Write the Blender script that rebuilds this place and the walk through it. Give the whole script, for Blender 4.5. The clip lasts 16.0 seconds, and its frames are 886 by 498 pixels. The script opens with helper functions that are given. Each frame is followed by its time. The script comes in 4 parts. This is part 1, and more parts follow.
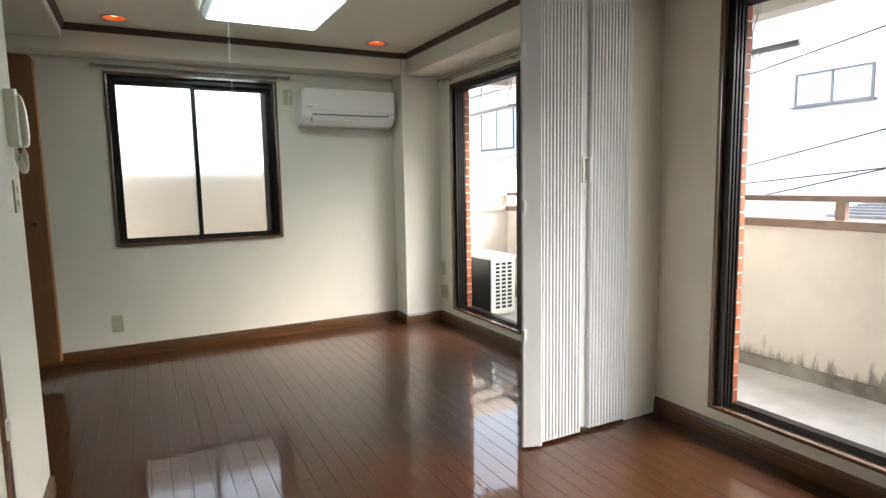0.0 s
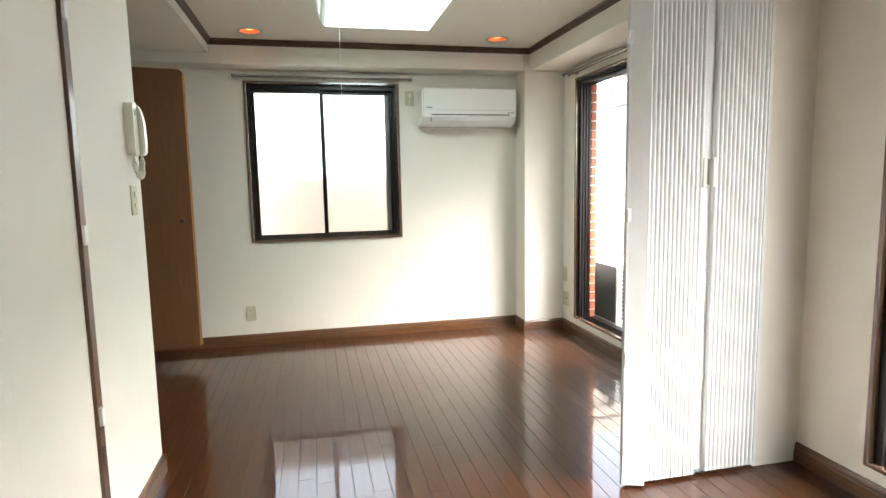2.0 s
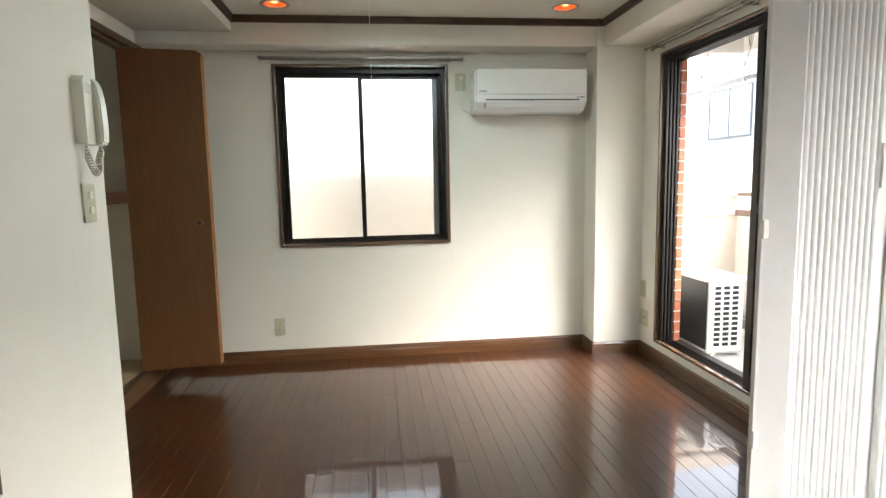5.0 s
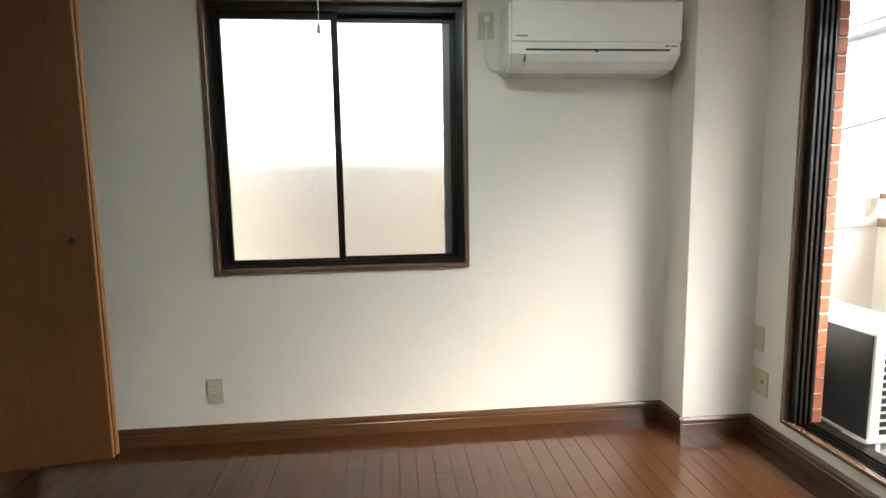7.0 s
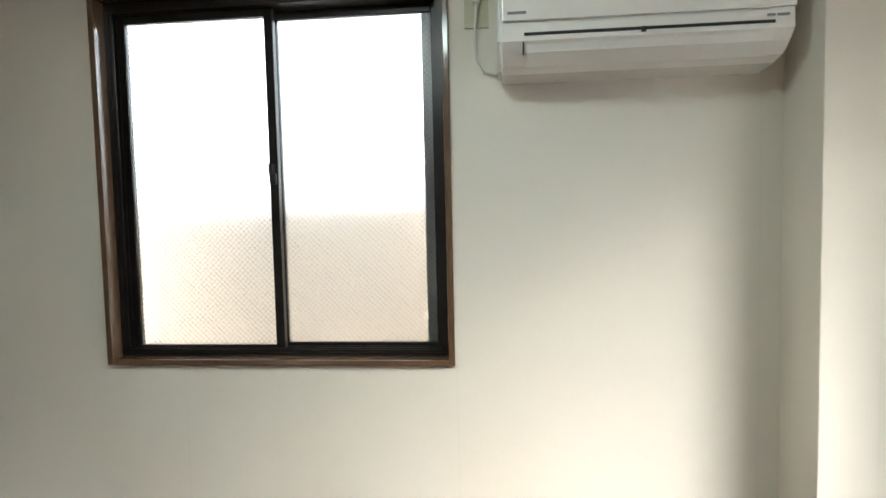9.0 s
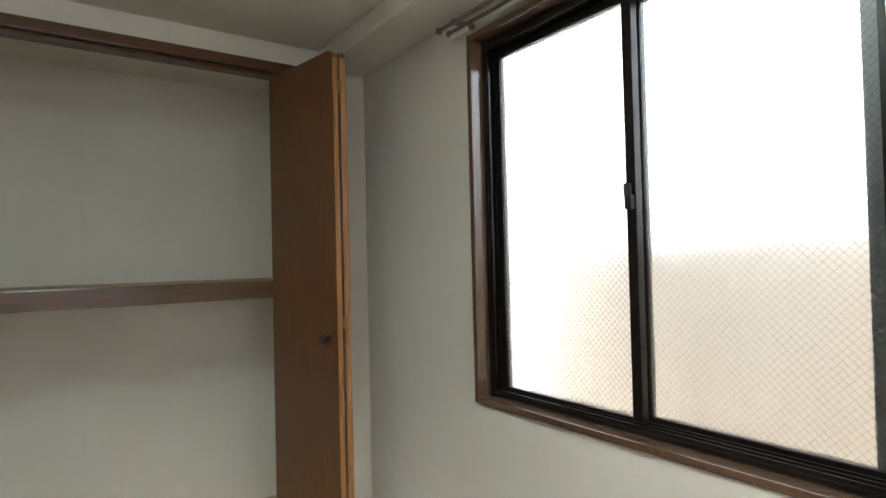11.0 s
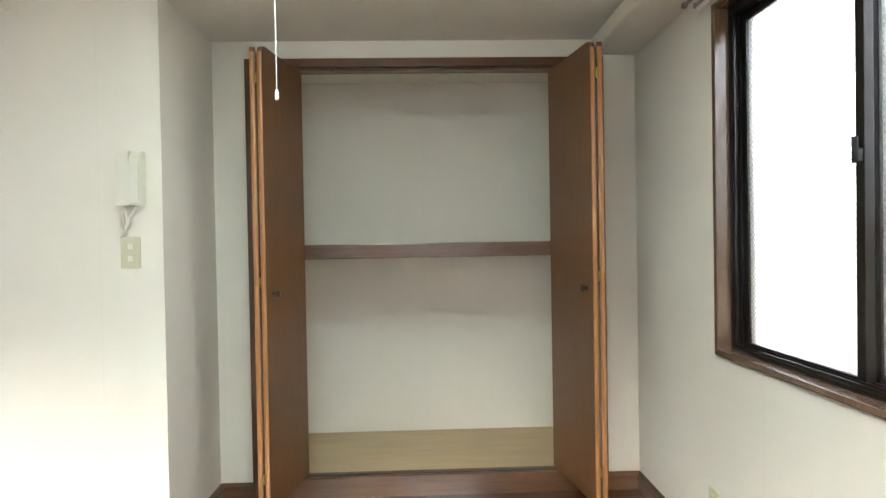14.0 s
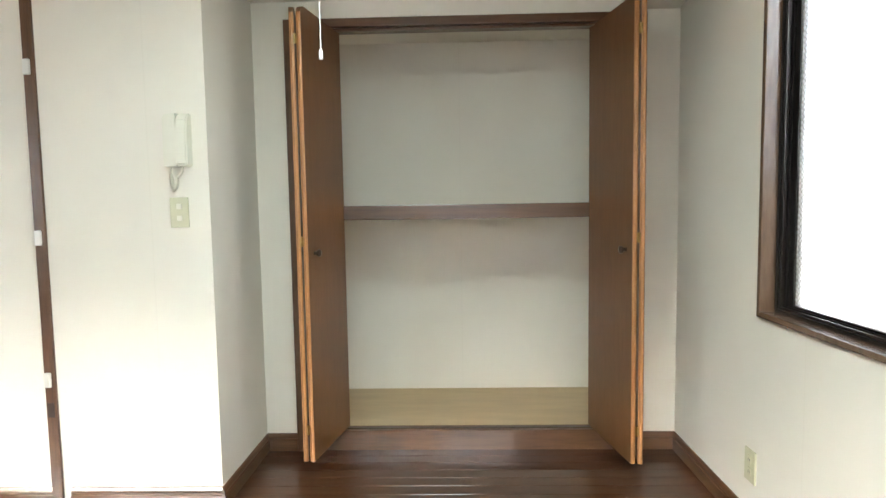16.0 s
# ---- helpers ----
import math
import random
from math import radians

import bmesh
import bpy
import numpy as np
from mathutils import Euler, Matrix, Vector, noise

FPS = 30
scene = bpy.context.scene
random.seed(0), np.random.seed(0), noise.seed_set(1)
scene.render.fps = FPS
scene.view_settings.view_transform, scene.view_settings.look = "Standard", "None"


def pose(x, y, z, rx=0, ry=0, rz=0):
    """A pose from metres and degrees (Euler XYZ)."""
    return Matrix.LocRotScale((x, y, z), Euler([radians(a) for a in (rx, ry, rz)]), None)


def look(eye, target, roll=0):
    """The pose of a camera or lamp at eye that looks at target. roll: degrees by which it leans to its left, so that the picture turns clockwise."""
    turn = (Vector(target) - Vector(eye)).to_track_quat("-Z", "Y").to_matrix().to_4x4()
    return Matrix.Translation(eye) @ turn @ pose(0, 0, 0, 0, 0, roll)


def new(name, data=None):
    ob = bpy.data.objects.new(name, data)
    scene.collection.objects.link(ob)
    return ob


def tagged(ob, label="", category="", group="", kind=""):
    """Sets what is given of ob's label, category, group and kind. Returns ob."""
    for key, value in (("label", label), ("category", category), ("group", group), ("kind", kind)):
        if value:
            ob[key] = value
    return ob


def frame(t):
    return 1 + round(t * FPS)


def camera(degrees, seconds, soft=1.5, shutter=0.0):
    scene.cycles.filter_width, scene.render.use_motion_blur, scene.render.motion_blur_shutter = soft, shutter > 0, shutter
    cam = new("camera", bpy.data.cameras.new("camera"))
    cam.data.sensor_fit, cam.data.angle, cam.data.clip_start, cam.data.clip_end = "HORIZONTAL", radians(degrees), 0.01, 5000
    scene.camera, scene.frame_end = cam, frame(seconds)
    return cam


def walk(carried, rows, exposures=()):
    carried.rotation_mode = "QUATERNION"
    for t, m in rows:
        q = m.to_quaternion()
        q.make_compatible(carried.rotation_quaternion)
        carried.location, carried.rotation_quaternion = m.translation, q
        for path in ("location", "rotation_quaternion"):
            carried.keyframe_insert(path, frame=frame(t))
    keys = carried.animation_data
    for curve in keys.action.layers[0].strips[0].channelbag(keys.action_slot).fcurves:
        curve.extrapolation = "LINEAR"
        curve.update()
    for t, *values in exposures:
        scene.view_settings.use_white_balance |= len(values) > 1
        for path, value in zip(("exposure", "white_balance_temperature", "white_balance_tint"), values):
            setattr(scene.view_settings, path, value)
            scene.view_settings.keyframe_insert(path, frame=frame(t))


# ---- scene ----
cam = camera(75.4, 16.0)
PATH = [
    (0, (0.776, 1.6, 1.242), (1.694, 3.362, 1.012), -1.1),
    (0.5, (0.819, 1.624, 1.243), (1.698, 3.405, 1.01), -1.1),
    (1, (0.961, 1.693, 1.252), (1.702, 3.536, 1.014), -1.2),
    (1.5, (1.013, 1.683, 1.265), (1.549, 3.595, 1.026), -1.2),
    (2, (1.067, 1.658, 1.272), (1.503, 3.596, 1.039), -1.1),
    (2.5, (1.09, 1.657, 1.279), (1.44, 3.613, 1.048), -1.1),
    (3, (1.093, 1.673, 1.277), (1.397, 3.636, 1.045), -1.1),
    (5.5, (1.266, 2.565, 1.274), (1.489, 4.537, 1.024), -1.0),
    (6, (1.247, 2.893, 1.306), (1.467, 4.863, 1.04), -0.9),
    (6.5, (1.301, 3.237, 1.266), (1.52, 5.209, 1.008), -0.8),
    (7, (1.387, 3.617, 1.263), (1.579, 5.592, 1.009), -0.9),
    (7.5, (1.573, 3.944, 1.318), (1.753, 5.916, 1.039), -0.9),
    (8, (1.714, 4.103, 1.313), (1.813, 6.09, 1.108), -1.0),
    (8.2, (1.747, 4.195, 1.31), (1.802, 6.188, 1.142), -1.1),
    (10.3, (2.148, 4.951, 1.335), (1.081, 6.642, 1.327), -1.3),
    (10.5, (2.149, 5.026, 1.336), (0.898, 6.586, 1.337), -1.4),
    (11, (2.108, 5.114, 1.303), (0.478, 6.271, 1.343), -1.4),
    (11.5, (2.042, 5.173, 1.316), (0.191, 5.931, 1.344), -1.3),
    (12, (2.187, 5.244, 1.332), (0.235, 5.681, 1.355), -1.2),
    (12.5, (2.328, 5.253, 1.299), (0.342, 5.483, 1.338), -1.2),
    (13, (2.446, 5.183, 1.271), (0.452, 5.346, 1.3), -1.0),
    (13.5, (2.525, 5.227, 1.27), (0.529, 5.347, 1.278), -1.0),
    (14, (2.591, 5.283, 1.244), (0.593, 5.347, 1.218), -1.0),
    (14.5, (2.615, 5.261, 1.234), (0.617, 5.284, 1.154), -1.0),
    (15, (2.623, 5.258, 1.232), (0.626, 5.246, 1.123), -1.0),
    (15.5, (2.614, 5.261, 1.233), (0.619, 5.226, 1.101), -0.9),
    (16, (2.611, 5.262, 1.232), (0.618, 5.209, 1.082), -0.9),
]
walk(cam, [(t, look(eye, target, roll)) for t, eye, target, roll in PATH],
     [(0, 3.3), (0.8, 3.4), (1.5, 4.0), (2, 4.17), (3, 4.28), (5.5, 3.8), (6.5, 3.6), (7, 3.58), (8.2, 3.66), (10.3, 3.66), (11, 3.65), (11.5, 3.9), (12, 4.17), (12.5, 4.35), (14, 4.41), (16, 4.58)])



# ---- world, sun, lamps ----
world = bpy.data.worlds.new("sky")
scene.world = world
world.use_nodes = True
wn, wl = world.node_tree.nodes, world.node_tree.links
sky = wn.new("ShaderNodeTexSky")
sky.sky_type = "NISHITA"
sky.sun_disc = False
sky.sun_elevation, sky.sun_rotation = radians(36), radians(118)
sky.air_density, sky.dust_density = 1.0, 4.0
haze = wn.new("ShaderNodeHueSaturation")
haze.inputs["Saturation"].default_value = 0.42
wl.new(sky.outputs[0], haze.inputs["Color"])
wl.new(haze.outputs[0], wn["Background"].inputs["Color"])
wn["Background"].inputs["Strength"].default_value = 0.15

sun_data = bpy.data.lights.new("sun", "SUN")
sun_data.energy, sun_data.angle, sun_data.color = 0.98, radians(70), (0.97, 0.985, 1.0)
sun = new("sun", sun_data)
sun.matrix_world = look((8.0, -4.3, 6.3), (0, 0, 0))


# ---- materials ----
def nodes_of(name):
    m = bpy.data.materials.new(name)
    m.use_nodes = True
    nt = m.node_tree
    return m, nt, nt.nodes["Principled BSDF"]


def link_noise(nt, scale, detail=4.0, stretch=None, rough=0.55):
    tc = nt.nodes.new("ShaderNodeTexCoord")
    mp = nt.nodes.new("ShaderNodeMapping")
    if stretch:
        mp.inputs["Scale"].default_value = stretch
    nz = nt.nodes.new("ShaderNodeTexNoise")
    nz.inputs["Scale"].default_value = scale
    nz.inputs["Detail"].default_value = detail
    nz.inputs["Roughness"].default_value = rough
    nt.links.new(tc.outputs["Object"], mp.inputs["Vector"])
    nt.links.new(mp.outputs[0], nz.inputs["Vector"])
    return nz, mp, tc


def ramp(nt, src, stops):
    r = nt.nodes.new("ShaderNodeValToRGB")
    while len(r.color_ramp.elements) < len(stops):
        r.color_ramp.elements.new(0.5)
    for e, (p, c) in zip(r.color_ramp.elements, stops):
        e.position, e.color = p, (*c, 1)
    nt.links.new(src, r.inputs[0])
    return r


def bump(nt, bsdf, src, strength, distance):
    b = nt.nodes.new("ShaderNodeBump")
    b.inputs["Strength"].default_value, b.inputs["Distance"].default_value = strength, distance
    nt.links.new(src, b.inputs["Height"])
    nt.links.new(b.outputs[0], bsdf.inputs["Normal"])
    return b


def surface(name, colour, rough=0.5, metal=0.0, vary=0.08, scale=6.0, relief=0.0, relief_scale=200.0, coat=0.0, stretch=None):
    """A plain surface with cloudy tone, gloss variation and fine relief."""
    m, nt, b = nodes_of(name)
    nz, mp, tc = link_noise(nt, scale, 5.0, stretch)
    lo = tuple(c * (1 - vary) for c in colour)
    hi = tuple(min(1.0, c * (1 + vary)) for c in colour)
    r = ramp(nt, nz.outputs["Fac"], [(0.3, lo), (0.7, hi)])
    nt.links.new(r.outputs[0], b.inputs["Base Color"])
    b.inputs["Metallic"].default_value = metal
    rr = nt.nodes.new("ShaderNodeMapRange")
    rr.inputs["To Min"].default_value, rr.inputs["To Max"].default_value = max(0.02, rough * 0.85), min(1.0, rough * 1.15)
    nt.links.new(nz.outputs["Fac"], rr.inputs["Value"])
    nt.links.new(rr.outputs[0], b.inputs["Roughness"])
    b.inputs["Coat Weight"].default_value = coat
    if relief:
        fine, fm, ft = link_noise(nt, relief_scale, 3.0, stretch)
        bump(nt, b, fine.outputs["Fac"], 0.5, relief)
    return m


def wood(name, dark, mid, light, rough, coat, grain_axis, per_piece=0.0, coat_rough=0.05, wave=0.0):
    """Varnished wood: long grain, pores, and a tone of its own for each piece."""
    m, nt, b = nodes_of(name)
    st = [14.0, 14.0, 14.0]
    st[grain_axis] = 1.0
    nz, mp, tc = link_noise(nt, 2.6, 8.0, st, 0.6)
    st2 = [90.0, 90.0, 90.0]
    st2[grain_axis] = 3.0
    pores, pm, pt = link_noise(nt, 3.0, 3.0, st2, 0.7)
    r = ramp(nt, nz.outputs["Fac"], [(0.28, dark), (0.5, mid), (0.74, light)])
    mix = nt.nodes.new("ShaderNodeMix")
    mix.data_type, mix.blend_type = "RGBA", "MULTIPLY"
    pr = ramp(nt, pores.outputs["Fac"], [(0.35, (0.72, 0.68, 0.65)), (0.55, (1, 1, 1))])
    mix.inputs["Factor"].default_value = 0.7
    nt.links.new(r.outputs[0], mix.inputs["A"])
    nt.links.new(pr.outputs[0], mix.inputs["B"])
    out = mix.outputs["Result"]
    if per_piece:
        oi = nt.nodes.new("ShaderNodeObjectInfo")
        add = nt.nodes.new("ShaderNodeVectorMath")
        add.operation = "ADD"
        sc = nt.nodes.new("ShaderNodeVectorMath")
        sc.operation = "SCALE"
        comb = nt.nodes.new("ShaderNodeCombineXYZ")
        for i in range(3):
            nt.links.new(oi.outputs["Random"], comb.inputs[i])
        nt.links.new(comb.outputs[0], sc.inputs[0])
        sc.inputs["Scale"].default_value = 40.0
        for mapping, coords in ((mp, tc), (pm, pt)):
            a = nt.nodes.new("ShaderNodeVectorMath")
            a.operation = "ADD"
            nt.links.new(coords.outputs["Object"], a.inputs[0])
            nt.links.new(sc.outputs[0], a.inputs[1])
            nt.links.new(a.outputs[0], mapping.inputs["Vector"])
        hs = nt.nodes.new("ShaderNodeHueSaturation")
        mr = nt.nodes.new("ShaderNodeMapRange")
        mr.inputs["To Min"].default_value, mr.inputs["To Max"].default_value = 1 - per_piece, 1 + per_piece
        nt.links.new(oi.outputs["Random"], mr.inputs["Value"])
        nt.links.new(mr.outputs[0], hs.inputs["Value"])
        nt.links.new(out, hs.inputs["Color"])
        out = hs.outputs[0]
    nt.links.new(out, b.inputs["Base Color"])
    b.inputs["Roughness"].default_value = rough
    b.inputs["Coat Weight"].default_value = coat
    b.inputs["Coat Roughness"].default_value = coat_rough
    b.inputs["Coat IOR"].default_value = 1.52 if coat >= 1.0 else 1.5
    b.inputs["Specular IOR Level"].default_value = 0.12 if coat >= 1.0 else 0.5
    bp = bump(nt, b, pores.outputs["Fac"], 0.25, 0.0006)
    if wave:
        wv, wm, wt = link_noise(nt, 9.0, 2.0)
        b2 = nt.nodes.new("ShaderNodeBump")
        b2.inputs["Strength"].default_value, b2.inputs["Distance"].default_value = 1.0, wave
        nt.links.new(wv.outputs["Fac"], b2.inputs["Height"])
        nt.links.new(b2.outputs[0], b.inputs["Coat Normal"])
    return m


def wallpaper():
    m, nt, b = nodes_of("wallpaper")
    big, bm_, bt = link_noise(nt, 1.3, 3.0)
    fine, fm, ft = link_noise(nt, 260.0, 4.0)
    weave, vm, vt = link_noise(nt, 60.0, 2.0, (1.0, 1.0, 0.35))
    r = ramp(nt, big.outputs["Fac"], [(0.3, (0.765, 0.726, 0.632)), (0.7, (0.808, 0.768, 0.677))])
    sep = nt.nodes.new("ShaderNodeSeparateXYZ")
    nt.links.new(bt.outputs["Object"], sep.inputs[0])
    run = nt.nodes.new("ShaderNodeMath")
    nt.links.new(sep.outputs["X"], run.inputs[0])
    nt.links.new(sep.outputs["Y"], run.inputs[1])
    drop = nt.nodes.new("ShaderNodeMath")
    drop.operation = "PINGPONG"
    drop.inputs[1].default_value = 0.46
    shift = nt.nodes.new("ShaderNodeMath")
    shift.inputs[1].default_value = -8.10 + 0.92 * 12
    nt.links.new(run.outputs[0], shift.inputs[0])
    nt.links.new(shift.outputs[0], drop.inputs[0])
    seam = ramp(nt, drop.outputs[0], [(0.0, (0.965, 0.962, 0.955)), (0.0018, (1, 1, 1))])
    both = nt.nodes.new("ShaderNodeMix")
    both.data_type, both.blend_type = "RGBA", "MULTIPLY"
    both.inputs["Factor"].default_value = 1.0
    nt.links.new(r.outputs[0], both.inputs["A"])
    nt.links.new(seam.outputs[0], both.inputs["B"])
    nt.links.new(both.outputs["Result"], b.inputs["Base Color"])
    b.inputs["Roughness"].default_value = 0.72
    b.inputs["Specular IOR Level"].default_value = 0.3
    mx = nt.nodes.new("ShaderNodeMath")
    nt.links.new(fine.outputs["Fac"], mx.inputs[0])
    nt.links.new(weave.outputs["Fac"], mx.inputs[1])
    bump(nt, b, mx.outputs[0], 0.35, 0.0012)
    return m


def glass(name, rough, tint, relief=0.0, relief_scale=100.0):
    m, nt, b = nodes_of(name)
    b.inputs["Base Color"].default_value = (*tint, 1)
    b.inputs["Transmission Weight"].default_value = 1.0
    b.inputs["Roughness"].default_value = rough
    b.inputs["IOR"].default_value = 1.45
    if relief:
        nz, mp, tc = link_noise(nt, relief_scale, 2.0)
        bump(nt, b, nz.outputs["Fac"], 0.6, relief)
    return m


def glow(name, colour, strength):
    m, nt, b = nodes_of(name)
    b.inputs["Base Color"].default_value = (*colour, 1)
    b.inputs["Emission Color"].default_value = (*colour, 1)
    b.inputs["Emission Strength"].default_value = strength
    b.inputs["Roughness"].default_value = 0.35
    return m


PAPER = wallpaper()
CEIL = surface("ceiling_paper", (0.74, 0.71, 0.61), 0.8, vary=0.03, scale=1.5, relief=0.0015, relief_scale=140)
FLOORWOOD = wood("floor_wood", (0.043, 0.0136, 0.0038), (0.055, 0.0175, 0.0049), (0.068, 0.0224, 0.0067), 0.35, 1.0, 1, 0.07, 0.035, 0.0004)
FLOORWOOD_REST = wood("floor_wood_joined", (0.043, 0.0136, 0.0038), (0.055, 0.0175, 0.0049), (0.068, 0.0224, 0.0067), 0.35, 1.0, 1, 0.0, 0.035, 0.0004)
GROOVE = surface("floor_groove", (0.02, 0.009, 0.005), 0.9)
TRIMWOOD = wood("trim_wood", (0.075, 0.032, 0.011), (0.112, 0.049, 0.018), (0.14, 0.063, 0.025), 0.35, 0.4, 1, 0.0, 0.15)
TRIMWOOD_X = wood("trim_wood_across", (0.075, 0.032, 0.011), (0.112, 0.049, 0.018), (0.14, 0.063, 0.025), 0.35, 0.4, 0, 0.0, 0.15)
TRIMWOOD_Z = wood("trim_wood_upright", (0.075, 0.033, 0.012), (0.115, 0.05, 0.02), (0.14, 0.064, 0.028), 0.35, 0.4, 2, 0.0, 0.15)
WINTRIM = surface("window_trim_wood", (0.135, 0.078, 0.045), 0.2, vary=0.18, scale=12, coat=0.8, stretch=(6, 6, 1))
MOULD = surface("moulding_wood", (0.075, 0.04, 0.02), 0.45, vary=0.2, scale=8)
DOORWOOD = wood("door_wood", (0.145, 0.060, 0.018), (0.158, 0.066, 0.021), (0.17, 0.072, 0.024), 0.42, 0.15, 2, 0.0, 0.25)
DOOREDGE = wood("door_edge_wood", (0.36, 0.16, 0.05), (0.42, 0.19, 0.062), (0.47, 0.22, 0.075), 0.4, 0.2, 2, 0.0, 0.25)
ALU = surface("bronze_aluminium", (0.018, 0.014, 0.012), 0.32, metal=0.35, vary=0.2, scale=20, relief=0.0002, relief_scale=400)
ALUGREY = surface("grey_aluminium", (0.16, 0.16, 0.17), 0.35, metal=0.8, vary=0.1, scale=20)
STEEL = surface("galvanised_steel", (0.3, 0.3, 0.305), 0.5, metal=0.3, vary=0.15, scale=30)
PLASTIC = surface("white_plastic", (0.80, 0.79, 0.74), 0.32, vary=0.02, scale=12)
PHONE = surface("aged_white_plastic", (0.74, 0.72, 0.60), 0.3, vary=0.02, scale=12)
IVORY = surface("ivory_plastic", (0.55, 0.53, 0.36), 0.4, vary=0.03, scale=12)
ACWHITE = surface("unit_white_plastic", (0.82, 0.81, 0.76), 0.16, vary=0.015, scale=8, coat=0.5)
DARK = surface("dark_plastic", (0.02, 0.02, 0.02), 0.5, vary=0.2)
GREYMARK = surface("grey_print", (0.2, 0.2, 0.2), 0.5)
VINYL = surface("white_vinyl", (0.80, 0.815, 0.80), 0.42, vary=0.03, scale=5)
PLY = surface("plywood", (0.52, 0.40, 0.235), 0.55, vary=0.09, scale=3.0, relief=0.0004, relief_scale=40, stretch=(5, 1, 5))
DARKCEMENT = surface("stained_cement", (0.24, 0.225, 0.2), 0.9, vary=0.45, scale=7, relief=0.004, relief_scale=50)
CONCRETE = surface("balcony_concrete", (0.5, 0.49, 0.465), 0.85, vary=0.2, scale=3.5, relief=0.004, relief_scale=60)
def stained_render():
    """Cream render with grey-brown runs of dirt rising unevenly from its foot."""
    m, nt, b = nodes_of("cream_render")
    base, m1, t1 = link_noise(nt, 4.0, 5.0)
    r = ramp(nt, base.outputs["Fac"], [(0.3, (0.62, 0.575, 0.525)), (0.7, (0.69, 0.64, 0.59))])
    runs, m2, t2 = link_noise(nt, 5.0, 6.0, (3.0, 3.0, 0.7), 0.7)
    sep = nt.nodes.new("ShaderNodeSeparateXYZ")
    nt.links.new(t2.outputs["Object"], sep.inputs[0])
    h = nt.nodes.new("ShaderNodeMapRange")
    h.inputs["From Min"].default_value, h.inputs["From Max"].default_value = 0.13, 0.34
    h.inputs["To Min"].default_value, h.inputs["To Max"].default_value = 0.16, -0.2
    nt.links.new(sep.outputs["Z"], h.inputs["Value"])
    add = nt.nodes.new("ShaderNodeMath")
    nt.links.new(runs.outputs["Fac"], add.inputs[0])
    nt.links.new(h.outputs[0], add.inputs[1])
    mask = ramp(nt, add.outputs[0], [(0.54, (0, 0, 0)), (0.68, (0.8, 0.8, 0.8))])
    mix = nt.nodes.new("ShaderNodeMix")
    mix.data_type = "RGBA"
    nt.links.new(mask.outputs[0], mix.inputs["Factor"])
    nt.links.new(r.outputs[0], mix.inputs["A"])
    mix.inputs["B"].default_value = (0.15, 0.135, 0.11, 1)
    nt.links.new(mix.outputs["Result"], b.inputs["Base Color"])
    b.inputs["Roughness"].default_value = 0.85
    fine, m3, t3 = link_noise(nt, 90.0, 3.0)
    bump(nt, b, fine.outputs["Fac"], 0.5, 0.003)
    return m


RENDER_W = stained_render()
SLAB = surface("slab_render", (0.6, 0.58, 0.54), 0.85, vary=0.06, scale=4)
NEIGHBOUR = surface("neighbour_render", (0.83, 0.71, 0.60), 0.85, vary=0.04, scale=4)
BRICK = surface("brick_tile", (0.34, 0.108, 0.048), 0.6, vary=0.25, scale=14, relief=0.002, relief_scale=120)
MORTAR = surface("mortar", (0.76, 0.74, 0.70), 0.9, vary=0.1)
BROWNPAINT = surface("brown_painted_metal", (0.2, 0.13, 0.1), 0.4, vary=0.15, scale=9)
PALEBEIGE = surface("pale_beige_metal", (0.42, 0.38, 0.34), 0.45, vary=0.12, scale=9)
HOUSEWHITE = surface("white_siding", (0.78, 0.78, 0.77), 0.7, vary=0.04, scale=3)
ROOF = surface("grey_roof", (0.2, 0.2, 0.21), 0.7, vary=0.15)
ASPHALT = surface("asphalt", (0.06, 0.06, 0.06), 0.9, vary=0.2, scale=4)
FROST = glass("wired_frosted_glass", 0.32, (0.97, 0.98, 0.96), 0.0008, 110)
CLEAR = glass("clear_glass", 0.0, (0.93, 0.97, 0.96))
PALEGLASS = glass("wired_pale_glass", 0.12, (0.9, 0.96, 0.95), 0.0006, 90)
WIRE = surface("glass_wire", (0.55, 0.52, 0.47), 0.4)
BRASS = surface("aged_brass", (0.35, 0.22, 0.08), 0.35, metal=1.0, vary=0.2, scale=40)
KNOB = surface("brown_knob", (0.036, 0.018, 0.010), 0.3, vary=0.2, scale=40)
LAMPGLOW = glow("lamp_diffuser", (0.84, 1.0, 1.0), 0.5)


